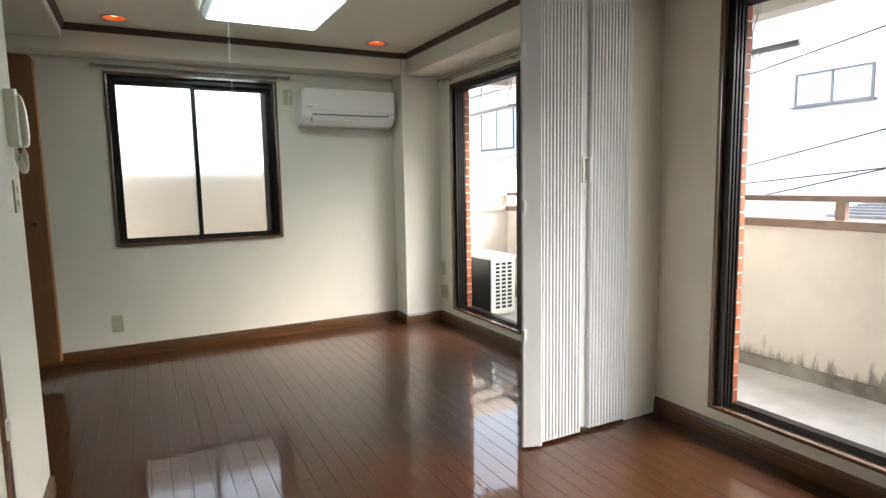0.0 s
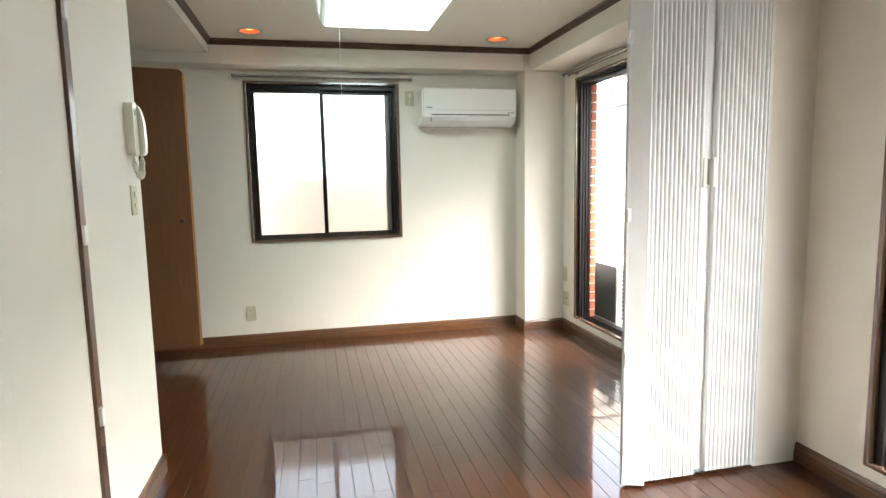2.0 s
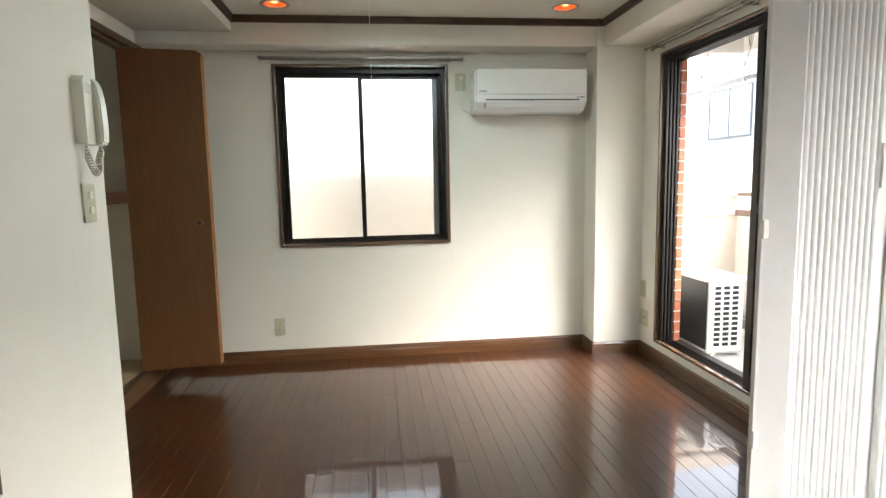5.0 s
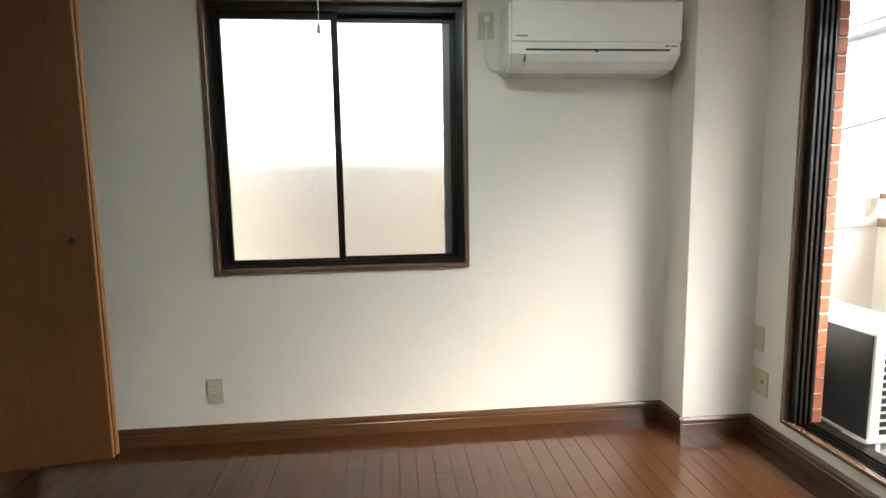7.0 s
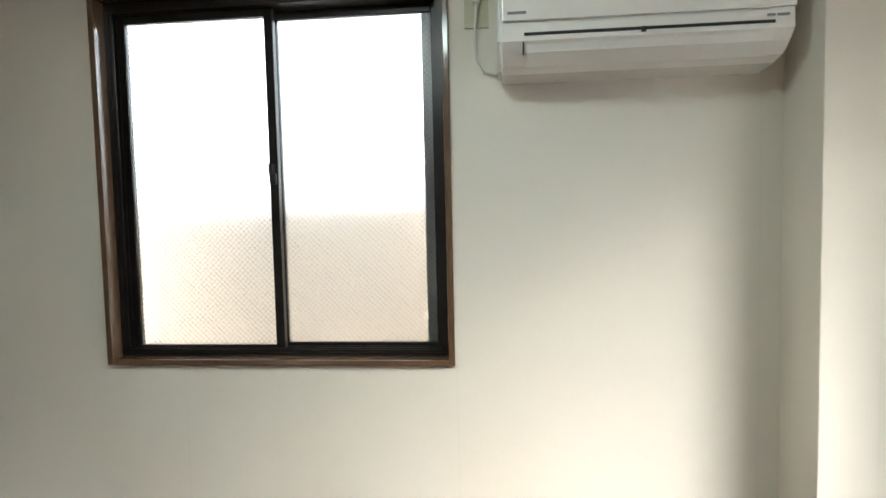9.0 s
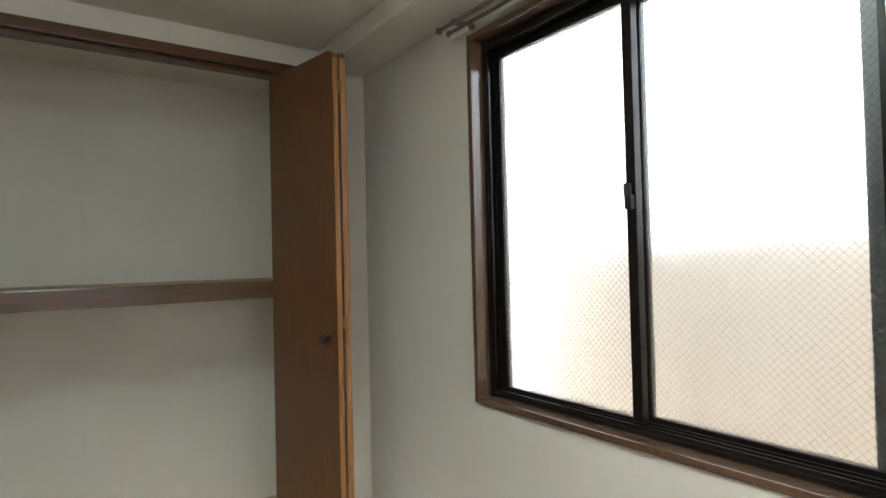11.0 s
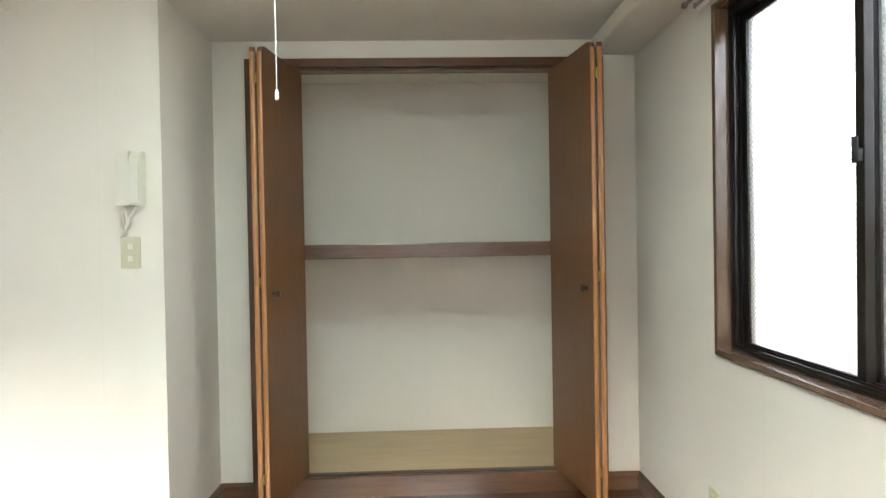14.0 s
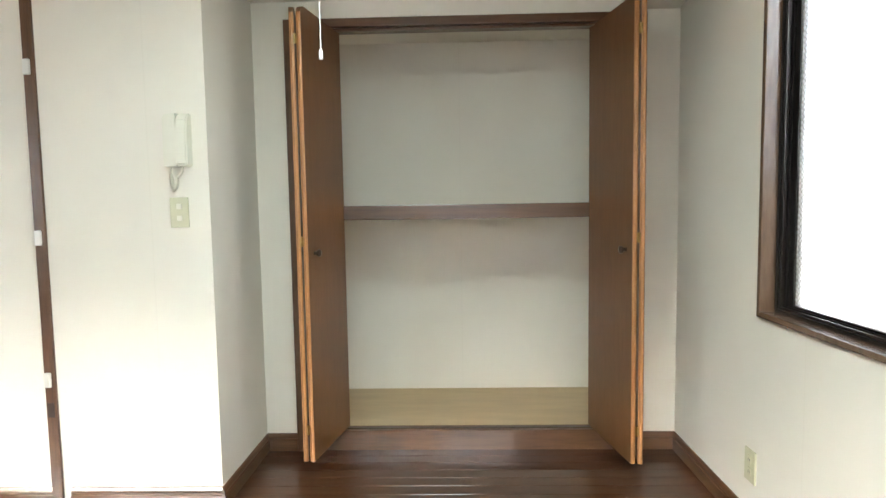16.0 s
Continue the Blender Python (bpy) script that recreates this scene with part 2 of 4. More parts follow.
def lamp_falloff(m, cx, cy, half):
    """The tubes sit in the middle: the diffuser glows less towards its rim."""
    nt = m.node_tree
    tc = nt.nodes.new("ShaderNodeTexCoord")
    off = nt.nodes.new("ShaderNodeVectorMath")
    off.operation = "SUBTRACT"
    off.inputs[1].default_value = (cx, cy, 0)
    ab = nt.nodes.new("ShaderNodeVectorMath")
    ab.operation = "ABSOLUTE"
    sep = nt.nodes.new("ShaderNodeSeparateXYZ")
    mx = nt.nodes.new("ShaderNodeMath")
    mx.operation = "MAXIMUM"
    mr = nt.nodes.new("ShaderNodeMapRange")
    mr.inputs["From Min"].default_value, mr.inputs["From Max"].default_value = half * 0.5, half * 0.97
    mr.inputs["To Min"].default_value, mr.inputs["To Max"].default_value = 1.45, 0.025
    nt.links.new(tc.outputs["Object"], off.inputs[0])
    nt.links.new(off.outputs[0], ab.inputs[0])
    nt.links.new(ab.outputs[0], sep.inputs[0])
    nt.links.new(sep.outputs["X"], mx.inputs[0])
    nt.links.new(sep.outputs["Y"], mx.inputs[1])
    nt.links.new(mx.outputs[0], mr.inputs["Value"])
    nt.links.new(mr.outputs[0], nt.nodes["Principled BSDF"].inputs["Emission Strength"])


COPPER = surface("copper_reflector", (0.85, 0.30, 0.10), 0.25, metal=0.3, vary=0.1, scale=20)
# Faint glow added to the bulb to tint the reflector orange.
BULB = glow("warm_bulb", (1.0, 0.42, 0.15), 0.4)
RINGBEIGE = surface("beige_ring", (0.42, 0.37, 0.29), 0.45, vary=0.05)
CABLE = surface("black_cable", (0.02, 0.02, 0.022), 0.6)
BLACKFIN = surface("black_fins", (0.012, 0.013, 0.014), 0.55, vary=0.3, scale=20)


# ---- mesh helpers ----
def boxes(*lots, bevel=0.0, seg=2):
    """One bmesh of boxes, each (x0, y0, z0, x1, y1, z1)."""
    bm = bmesh.new()
    for x0, y0, z0, x1, y1, z1 in lots:
        m = Matrix.Translation(((x0 + x1) / 2, (y0 + y1) / 2, (z0 + z1) / 2)) @ Matrix.Diagonal((abs(x1 - x0), abs(y1 - y0), abs(z1 - z0), 1))
        bmesh.ops.create_cube(bm, size=1.0, matrix=m)
    if bevel:
        bmesh.ops.bevel(bm, geom=bm.edges[:], offset=bevel, segments=seg, profile=0.6, affect="EDGES", clamp_overlap=True)
    return bm


def tube(points, r, sides=8, closed=False):
    """A round bar along a line of points."""
    bm = bmesh.new()
    pts = [Vector(p) for p in points]
    rings = []
    n = len(pts)
    side = None
    for i, p in enumerate(pts):
        a = pts[(i - 1) % n] if (i or closed) else p
        b = pts[(i + 1) % n] if (i < n - 1 or closed) else p
        d = (b - a).normalized()
        if side is None:
            side = d.orthogonal().normalized()
        else:
            side = (side - d * side.dot(d)).normalized()
        up = d.cross(side)
        rings.append([bm.verts.new(p + r * (math.cos(2 * math.pi * k / sides) * side + math.sin(2 * math.pi * k / sides) * up)) for k in range(sides)])
    for i in range(n if closed else n - 1):
        u, v = rings[i], rings[(i + 1) % n]
        for k in range(sides):
            bm.faces.new((u[k], u[(k + 1) % sides], v[(k + 1) % sides], v[k]))
    if not closed:
        bm.faces.new(rings[0][::-1])
        bm.faces.new(rings[-1])
    return bm


def join(*bms):
    out = bmesh.new()
    for b in bms:
        me = bpy.data.meshes.new("tmp")
        b.to_mesh(me)
        out.from_mesh(me)
        bpy.data.meshes.remove(me)
        b.free()
    return out


def sweep(profile, place, length):
    """A prism: the profile's (u, v) points, drawn along w from 0 to length; place maps (u, v, w) to the world."""
    bm = bmesh.new()
    a = [bm.verts.new(place(u, v, 0)) for u, v in profile]
    b = [bm.verts.new(place(u, v, length)) for u, v in profile]
    n = len(profile)
    for i in range(n):
        bm.faces.new((a[i], a[(i + 1) % n], b[(i + 1) % n], b[i]))
    bm.faces.new(a[::-1])
    bm.faces.new(b)
    bmesh.ops.recalc_face_normals(bm, faces=bm.faces[:])
    return bm


def lathe(profile, axis_origin, axis="z", sides=20, caps=True):
    """A turned shape from (radius, height) points."""
    bm = bmesh.new()
    o = Vector(axis_origin)
    rings = []
    for r, h in profile:
        ring = []
        for k in range(sides):
            c, s = math.cos(2 * math.pi * k / sides), math.sin(2 * math.pi * k / sides)
            v = {"z": (r * c, r * s, h), "x": (h, r * c, r * s), "y": (r * s, h, r * c)}[axis]
            ring.append(bm.verts.new(o + Vector(v)))
        rings.append(ring)
    for u, v in zip(rings, rings[1:]):
        for k in range(sides):
            bm.faces.new((u[k], u[(k + 1) % sides], v[(k + 1) % sides], v[k]))
    if caps and profile[0][0] > 1e-4:
        bm.faces.new(rings[0][::-1])
    if caps and profile[-1][0] > 1e-4:
        bm.faces.new(rings[-1])
    bmesh.ops.remove_doubles(bm, verts=bm.verts[:], dist=1e-6)
    bmesh.ops.recalc_face_normals(bm, faces=bm.faces[:])
    return bm


def mesh_of(name, bm, material, smooth=False):
    me = bpy.data.meshes.new(name)
    bm.to_mesh(me)
    bm.free()
    me.materials.append(material)
    if smooth:
        me.shade_smooth()
    return me


def part(name, bm, material, parent, label="", smooth=False):
    ob = new(name, mesh_of(name, bm, material, smooth))
    ob.parent = parent
    if parent is not None and parent.type == "EMPTY":
        ob.matrix_parent_inverse = Matrix.Translation(-parent.location)
    elif parent is not None and parent.parent is not None:
        ob.matrix_parent_inverse = Matrix.Identity(4)
    return tagged(ob, label)


def thing(name, at, label, category, group="", kind=""):
    ob = new(name)
    ob.empty_display_size = 0.05
    ob.location = at
    return tagged(ob, label, category, group, kind)


def solid(name, bm, material, label, category, group="", kind="", smooth=False):
    return tagged(new(name, mesh_of(name, bm, material, smooth)), label, category, group, kind)


def structure(name, bm, material, label, category):
    return solid(name, bm, material, label, category, kind="structure")


# ---- plan ----
XW, XE = -0.18, 3.107      # closet wall, balcony wall
XP = 0.370                 # wall with the door phone
YN, YS = 6.32, 0.15        # window wall, wall behind
YJ = 4.287                 # end of the phone wall
CZ = 2.31                  # ceiling
FZ = 0.015                 # face of the floor strips
W_X0, W_X1, W_Z0, W_Z1 = 0.594, 1.775, 0.828, 2.058   # window with frosted panes, outer trim
D1_Y0, D1_Y1 = 4.02, 5.885                            # balcony window of this room
D2_Y0, D2_Y1 = 0.45, 3.355                            # balcony window of the other room, its unseen end widened for more light
D_Z0, D_Z1 = 0.155, 2.05
XO = 3.265                                            # outer face of the balcony wall
BZ = 0.065                                            # balcony floor
PX, PY = 4.12, 6.56                                   # parapet inner faces
TOP = 2.5

# ---- structure ----
structure("ground", boxes((-60, -60, -4.2, 60, 60, -4.0)), ASPHALT, "grey asphalt ground far below the balcony", "ground")
floor = structure("floor", boxes((-0.28, YS - 0.1, -0.2, XE + 0.02, YN + 0.02, FZ - 0.004)), GROOVE, "glossy dark red-brown strip wood floor", "floor")
t = 0.013
structure("wall_north", boxes((-1.0, YN, -0.2, W_X0 + t, YN + 0.11, TOP), (W_X1 - t, YN, -0.2, XO, YN + 0.11, TOP),
                              (W_X0 + t, YN, -0.2, W_X1 - t, YN + 0.11, W_Z0 + t), (W_X0 + t, YN, W_Z1 - t, W_X1 - t, YN + 0.11, TOP)),
          PAPER, "cream textured wallpaper wall with a window", "wall")
structure("wall_east", boxes((XE, YS - 0.2, -0.2, XO - 0.012, D2_Y0 + t, TOP), (XE, D2_Y1 - t, -0.2, XO - 0.012, D1_Y0 + t, TOP), (XE, D1_Y1 - t, -0.2, XO - 0.012, YN, TOP),
                             (XE, D2_Y0 + t, -0.2, XO - 0.012, D2_Y1 - t, D_Z0 - 0.002), (XE, D2_Y0 + t, D_Z1 - t, XO - 0.012, D2_Y1 - t, TOP),
                             (XE, D1_Y0 + t, -0.2, XO - 0.012, D1_Y1 - t, D_Z0 - 0.002), (XE, D1_Y0 + t, D_Z1 - t, XO - 0.012, D1_Y1 - t, TOP)),
          PAPER, "cream textured wallpaper wall with two balcony windows", "wall")
structure("pillar", boxes((2.762, 6.105, -0.02, XE, YN, TOP), bevel=0.004), PAPER, "cream wallpapered corner pillar", "pillar")
structure("wall_south", boxes((XP - 0.2, YS - 0.2, -0.2, XE, YS, TOP)), PAPER, "plain cream wallpaper wall", "wall")
structure("wall_phone", boxes((XP - 0.1, YS, -0.2, XP, YJ - 0.1, TOP), (XW - 0.1, YJ - 0.1, -0.2, XP, YJ, TOP)), PAPER, "cream wallpaper wall with a door phone", "wall")
C_Y0, C_Y1, C_Z1 = 4.49, 6.125, 2.085
structure("wall_closet", boxes((XW - 0.1, YJ, -0.2, XW, C_Y0, TOP), (XW - 0.1, C_Y1, -0.2, XW, YN, TOP), (XW - 0.1, C_Y0, C_Z1, XW, C_Y1, TOP)), PAPER, "cream wallpaper wall round the closet", "wall")
for wname, q in (("closet_wall_back", (-0.90, YJ, -0.2, -0.86, YN, TOP)), ("closet_wall_south", (-0.86, YJ - 0.05, -0.2, XW - 0.1, YJ + 0.07, TOP)), ("closet_wall_north", (-0.86, 6.24, -0.2, XW - 0.1, YN, TOP))):
    structure(wname, boxes(q), PAPER, "cream wallpapered inside wall of the closet", "wall")
structure("closet_ceiling", boxes((-0.86, YJ + 0.07, 2.195, XW - 0.1, 6.24, TOP)), PAPER, "cream closet ceiling", "ceiling")
structure("closet_floor", boxes((-0.86, YJ + 0.07, -0.02, -0.20, 6.24, 0.108)), PLY, "bare light plywood closet floor", "floor")
H1, H2, HR = (0.702, 5.87), (2.449, 5.842), 0.0665
structure("ceiling", boxes((0.35, YS, CZ, 2.85, 5.76, TOP), (0.35, 5.94, CZ, 2.85, 6.15, TOP), (0.35, 5.76, CZ, H1[0] - HR, 5.94, TOP), (H1[0] + HR, 5.76, CZ, H2[0] - HR, 5.94, TOP), (H2[0] + HR, 5.76, CZ, 2.85, 5.94, TOP),
                           *[q for hx, hy in (H1, H2) for q in ((hx - HR, 5.76, CZ, hx + HR, hy - HR, TOP), (hx - HR, hy + HR, CZ, hx + HR, 5.94, TOP))]), CEIL, "off-white papered recessed ceiling", "ceiling")
structure("ceiling_low", boxes((-0.28, YJ, 2.212, 0.392, YN, TOP), (XP - 0.1, YS, 2.212, 0.392, YJ, TOP)), CEIL, "off-white lowered ceiling before the closet", "ceiling")
structure("beam_north", boxes((-0.28, 6.11, 2.138, 2.762, YN, TOP), bevel=0.012, seg=3), PAPER, "cream wallpapered ceiling beam over the window", "beam")
structure("beam_east", boxes((2.81, YS, 2.14, XE, 6.12, TOP), bevel=0.006), PAPER, "cream wallpapered ceiling beam over the balcony windows", "beam")
structure("lintel", boxes((XP, 3.60, 2.14, XE, 3.74, TOP)), PAPER, "cream lintel between the two rooms", "beam")
structure("stub_wall", boxes((2.885, 3.675, -0.2, XE, 3.78, 2.14)), PAPER, "narrow cream wall end beside the folding door", "wall")
structure("roof_slab", boxes((-1.0, YS - 0.2, TOP, XO, YN + 0.2, TOP + 0.2)), CONCRETE, "concrete slab above the flat", "slab")

# moulding round the recessed ceiling
MZ0, MZ1 = 2.268, CZ
mould = [(0, 0), (0.010, 0.004), (0.016, 0.016), (0.016, 0.030), (0.024, 0.042), (0, 0.042)]
structure("moulding_north", sweep(mould, lambda u, v, w: (0.392 + w, 6.11 - u, MZ0 + v), 2.762 - 0.392), MOULD, "dark brown wooden ceiling moulding", "moulding")
structure("moulding_pillar", join(sweep(mould, lambda u, v, w: (2.762 - u, 6.105 - 0.03 + w, MZ0 + v), 0.05), sweep(mould, lambda u, v, w: (2.745 + w, 6.105 - u, MZ0 + v), 0.08)), MOULD, "dark brown wooden ceiling moulding", "moulding")
structure("moulding_east", sweep(mould, lambda u, v, w: (2.81 - u, 3.74 + w, MZ0 + v), 6.105 - 3.74), MOULD, "dark brown wooden ceiling moulding", "moulding")
structure("moulding_west", sweep(mould, lambda u, v, w: (0.392 + u, 3.74 + w, MZ0 + v), 6.11 - 3.74), MOULD, "dark brown wooden ceiling moulding", "moulding")

# skirting
skirt = [(0, 0), (0.013, 0), (0.013, 0.068), (0.0095, 0.072), (0.0095, 0.077), (0.0115, 0.081), (0.0095, 0.089), (0.004, 0.100), (0, 0.102)]


def skirting(name, x0, y0, x1, y1, nx, ny):
    """A skirting board from one point to another; (nx, ny) points into the room."""
    d = Vector((x1 - x0, y1 - y0, 0))
    n = d.normalized()
    mat = TRIMWOOD if abs(ny) < 0.5 else TRIMWOOD_X
    structure(name, sweep(skirt, lambda u, v, w: (x0 + n.x * w + nx * u, y0 + n.y * w + ny * u, v), d.length), mat, "reddish-brown wooden skirting board", "skirting")


skirting("baseboard_north", XW, YN, 2.762, YN, 0, -1)
skirting("baseboard_pillar_side", 2.762, 6.105 - 0.0128, 2.762, YN, -1, 0)
skirting("baseboard_pillar", 2.7495, 6.105, XE, 6.105, 0, -1)
skirting("baseboard_east", XE, 3.78, XE, 6.105, -1, 0)
skirting("baseboard_other_room", XE, YS, XE, 3.675, -1, 0)
skirting("baseboard_closet_end", XW, C_Y1 + 0.038, XW, YN, 1, 0)
skirting("baseboard_closet_start", XW, YJ, XW, C_Y0 - 0.048, 1, 0)
skirting("baseboard_jut", XW, YJ, XP + 0.0128, YJ, 0, 1)
skirting("baseboard_phone", XP, 3.66, XP, YJ, 1, 0)
skirting("baseboard_phone_far", XP, YS, XP, 3.59, 1, 0)
skirting("baseboard_south", XP, YS, XE, YS, 0, 1)

# ---- balcony and outside ----
structure("balcony_floor", boxes((XO - 0.02, -1.0, -0.15, PX + 0.14, PY + 0.14, BZ)), CONCRETE, "worn grey concrete balcony floor", "floor")
structure("balcony_parapet", boxes((PX, -1.0, BZ, PX + 0.13, PY + 0.13, 0.945), (XO, PY, BZ, PX, PY + 0.13, 0.945)), RENDER_W, "cream rendered balcony parapet with water stains", "parapet")
structure("balcony_kerb", boxes((PX - 0.035, -1.0, BZ, PX, PY, BZ + 0.072), (XO, PY - 0.035, BZ, PX - 0.035, PY, BZ + 0.072)), DARKCEMENT, "rough dark cement upstand along the parapet", "kerb")
structure("balcony_ceiling", boxes((XO, -1.0, 2.47, PX + 0.16, PY + 0.16, 2.62), (PX - 0.01, -1.0, 2.2, PX + 0.14, PY + 0.14, 2.47), (XO, PY - 0.01, 2.2, PX - 0.01, PY + 0.14, 2.47)), SLAB, "cream underside of the balcony above", "ceiling")
rail = thing("balcony_railing", (PX, 3, 0.945), "brown painted metal railing on the parapet", "railing")
part("cap", boxes((PX - 0.03, -1.0, 0.945, PX + 0.16, PY + 0.16, 0.995), bevel=0.006), BROWNPAINT, rail)
part("return_cap", boxes((XO, PY - 0.03, 0.945, PX - 0.032, PY + 0.16, 0.993), bevel=0.006), PALEBEIGE, rail, "pale beige cap over the end parapet")
part("top_rail", boxes((PX + 0.02, -1.0, 1.095, PX + 0.09, PY + 0.09, 1.13), bevel=0.006), BROWNPAINT, rail)
part("return_rail", boxes((XO, PY + 0.02, 1.096, PX + 0.018, PY + 0.09, 1.129), bevel=0.006), PALEBEIGE, rail, "pale beige rail over the end parapet")
for i in range(7):
    part("post", boxes((PX + 0.035, 0.35 + i, 0.99, PX + 0.075, 0.40 + i, 1.10)), BROWNPAINT, rail)
for x in (3.62, 4.1):
    part("post", boxes((x, PY + 0.035, 0.99, x + 0.045, PY + 0.075, 1.10)), PALEBEIGE, rail)
structure("neighbour_wall", boxes((0.3, 6.86, -4.0, 6.0, 7.05, 1.38)), NEIGHBOUR, "cream rendered wall of the neighbouring house", "wall")
# Guessed white wall, added so the left frosted pane reads white.
structure("added_white_wall", boxes((-14.0, 9.0, -4.0, 0.2, 9.4, 1.3)), HOUSEWHITE, "white wall added behind the frosted window to whiten its left pane", "wall")

# house across the street, with its windows, and the low roof before it
house = thing("white_house", (9.2, 6.0, -4.0), "white rendered house across the street", "house")
part("wall", boxes((9.2, -6.0, -4.0, 16.0, 20.0, 3.6)), HOUSEWHITE, house)
part("roof", boxes((9.1, -6.3, 3.6, 16.3, 20.3, 3.75), bevel=0.05), HOUSEWHITE, house)


HOUSEFRAME = surface("pale_window_frame", (0.13, 0.135, 0.145), 0.4, vary=0.1)
HOUSEPANE = surface("pale_window_pane", (0.62, 0.68, 0.72), 0.08, vary=0.05, scale=2)


def ring_frame(y0, y1, z0, z1, x0, x1, w):
    """A rectangular frame as one closed ring, facing along x."""
    bm = bmesh.new()
    loops = [[bm.verts.new((x, y, z)) for y, z in ((a0, b0), (a1, b0), (a1, b1), (a0, b1))]
             for x, a0, a1, b0, b1 in ((x0, y0, y1, z0, z1), (x0, y0 + w, y1 - w, z0 + w, z1 - w), (x1, y0 + w, y1 - w, z0 + w, z1 - w), (x1, y0, y1, z0, z1))]
    for u, v in zip(loops, loops[1:] + loops[:1]):
        for c in range(4):
            bm.faces.new((u[c], u[(c + 1) % 4], v[(c + 1) % 4], v[c]))
    bmesh.ops.recalc_face_normals(bm, faces=bm.faces[:])
    return bm


def house_window(y0, y1, z0, z1):
    ym = (y0 + y1) / 2
    w = part("window", ring_frame(y0, y1, z0, z1, 9.15, 9.21, 0.022), HOUSEFRAME, house)
    part("mullion", boxes((9.155, ym - 0.014, z0 + 0.022, 9.205, ym + 0.014, z1 - 0.022)), HOUSEFRAME, w)
    part("sill", boxes((9.12, y0 - 0.04, z0 - 0.02, 9.205, y1 + 0.04, z0 - 0.001)), HOUSEFRAME, w)
    for a, b in ((y0 + 0.022, ym - 0.014), (ym + 0.014, y1 - 0.022)):
        part("pane", boxes((9.175, a, z0 + 0.022, 9.185, b, z1 - 0.022)), HOUSEPANE, w)


house_window(5.70, 6.70, 2.22, 2.67)
house_window(13.75, 15.3, 2.1, 3.17)

shed = thing("low_house", (7.2, 3.0, -4.0), "low neighbouring house with a ribbed grey roof", "house")
part("wall", boxes((7.0, 1.2, -4.0, 8.4, 4.8, 0.82)), HOUSEWHITE, shed)
part("roof", boxes(*[(6.9 + 0.14 * i, 1.0, 0.82 + 0.022 * i, 7.06 + 0.14 * i, 4.95, 0.85 + 0.022 * i) for i in range(11)]), ROOF, shed)

for y0, z0, y1, z1, sag in ((5.62, 2.296, 4.33, 2.501, 0.12), (5.58, 1.35, 4.28, 1.63, 0.1), (5.57, 1.17, 4.26, 1.296, 0.1), (5.245, 1.07, 4.26, 1.29, 0.05)):
    k = (z1 - z0) / (y1 - y0)
    pts = ((6.5, 12.0, z0 + k * (12.0 - y0) + sag), (6.5, 5.0, z0 + k * (5.0 - y0) - sag), (6.5, -4.0, z0 + k * (-4.0 - y0) + sag))
    a, m, b = (Vector(p) for p in pts)
    line = [(1 - s) ** 2 * a + 2 * s * (1 - s) * m + s * s * b for s in (i / 16 for i in range(17))]
    solid("overhead_cable", tube(line, 0.007, 6), CABLE, "thin black overhead cable sagging over the street", "cable", "overhead cables")

# ---- balcony windows ----


def wire_net(x0, x1, z0, z1, y, step=0.019, r=0.0011):
    """Crossed wires at 45 degrees over a pane."""
    bm = bmesh.new()
    n = int((x1 - x0 + z1 - z0) / step)
    for sign in (1, -1):
        for i in range(1, n):
            s = i * step
            if sign > 0:
                p0 = (x0 + min(s, x1 - x0), z0 + max(0, s - (x1 - x0)))
                p1 = (x0 + max(0, s - (z1 - z0)), z0 + min(s, z1 - z0))
            else:
                p0 = (x1 - min(s, x1 - x0), z0 + max(0, s - (x1 - x0)))
                p1 = (x1 - max(0, s - (z1 - z0)), z0 + min(s, z1 - z0))
            vs = [bm.verts.new((px + dx, y, pz + dz)) for px, pz in (p0, p1) for dx, dz in ((-r, 0), (r, 0))]
            back = [bm.verts.new((v.co.x, y + 2 * r, v.co.z)) for v in vs]
            bm.faces.new((vs[0], vs[1], vs[3], vs[2]))
            bm.faces.new((vs[0], vs[2], back[2], back[0]))
            bm.faces.new((vs[1], back[1], back[3], vs[3]))
    return bm


def tracks(x0, x1, y0, y1, z0, z1, n):
    """Upright ribs of an aluminium jamb, side by side."""
    w = (x1 - x0) / n
    return boxes(*[(x0 + i * w, y0, z0, x0 + i * w + w * 0.45, y1, z1) for i in range(n)])


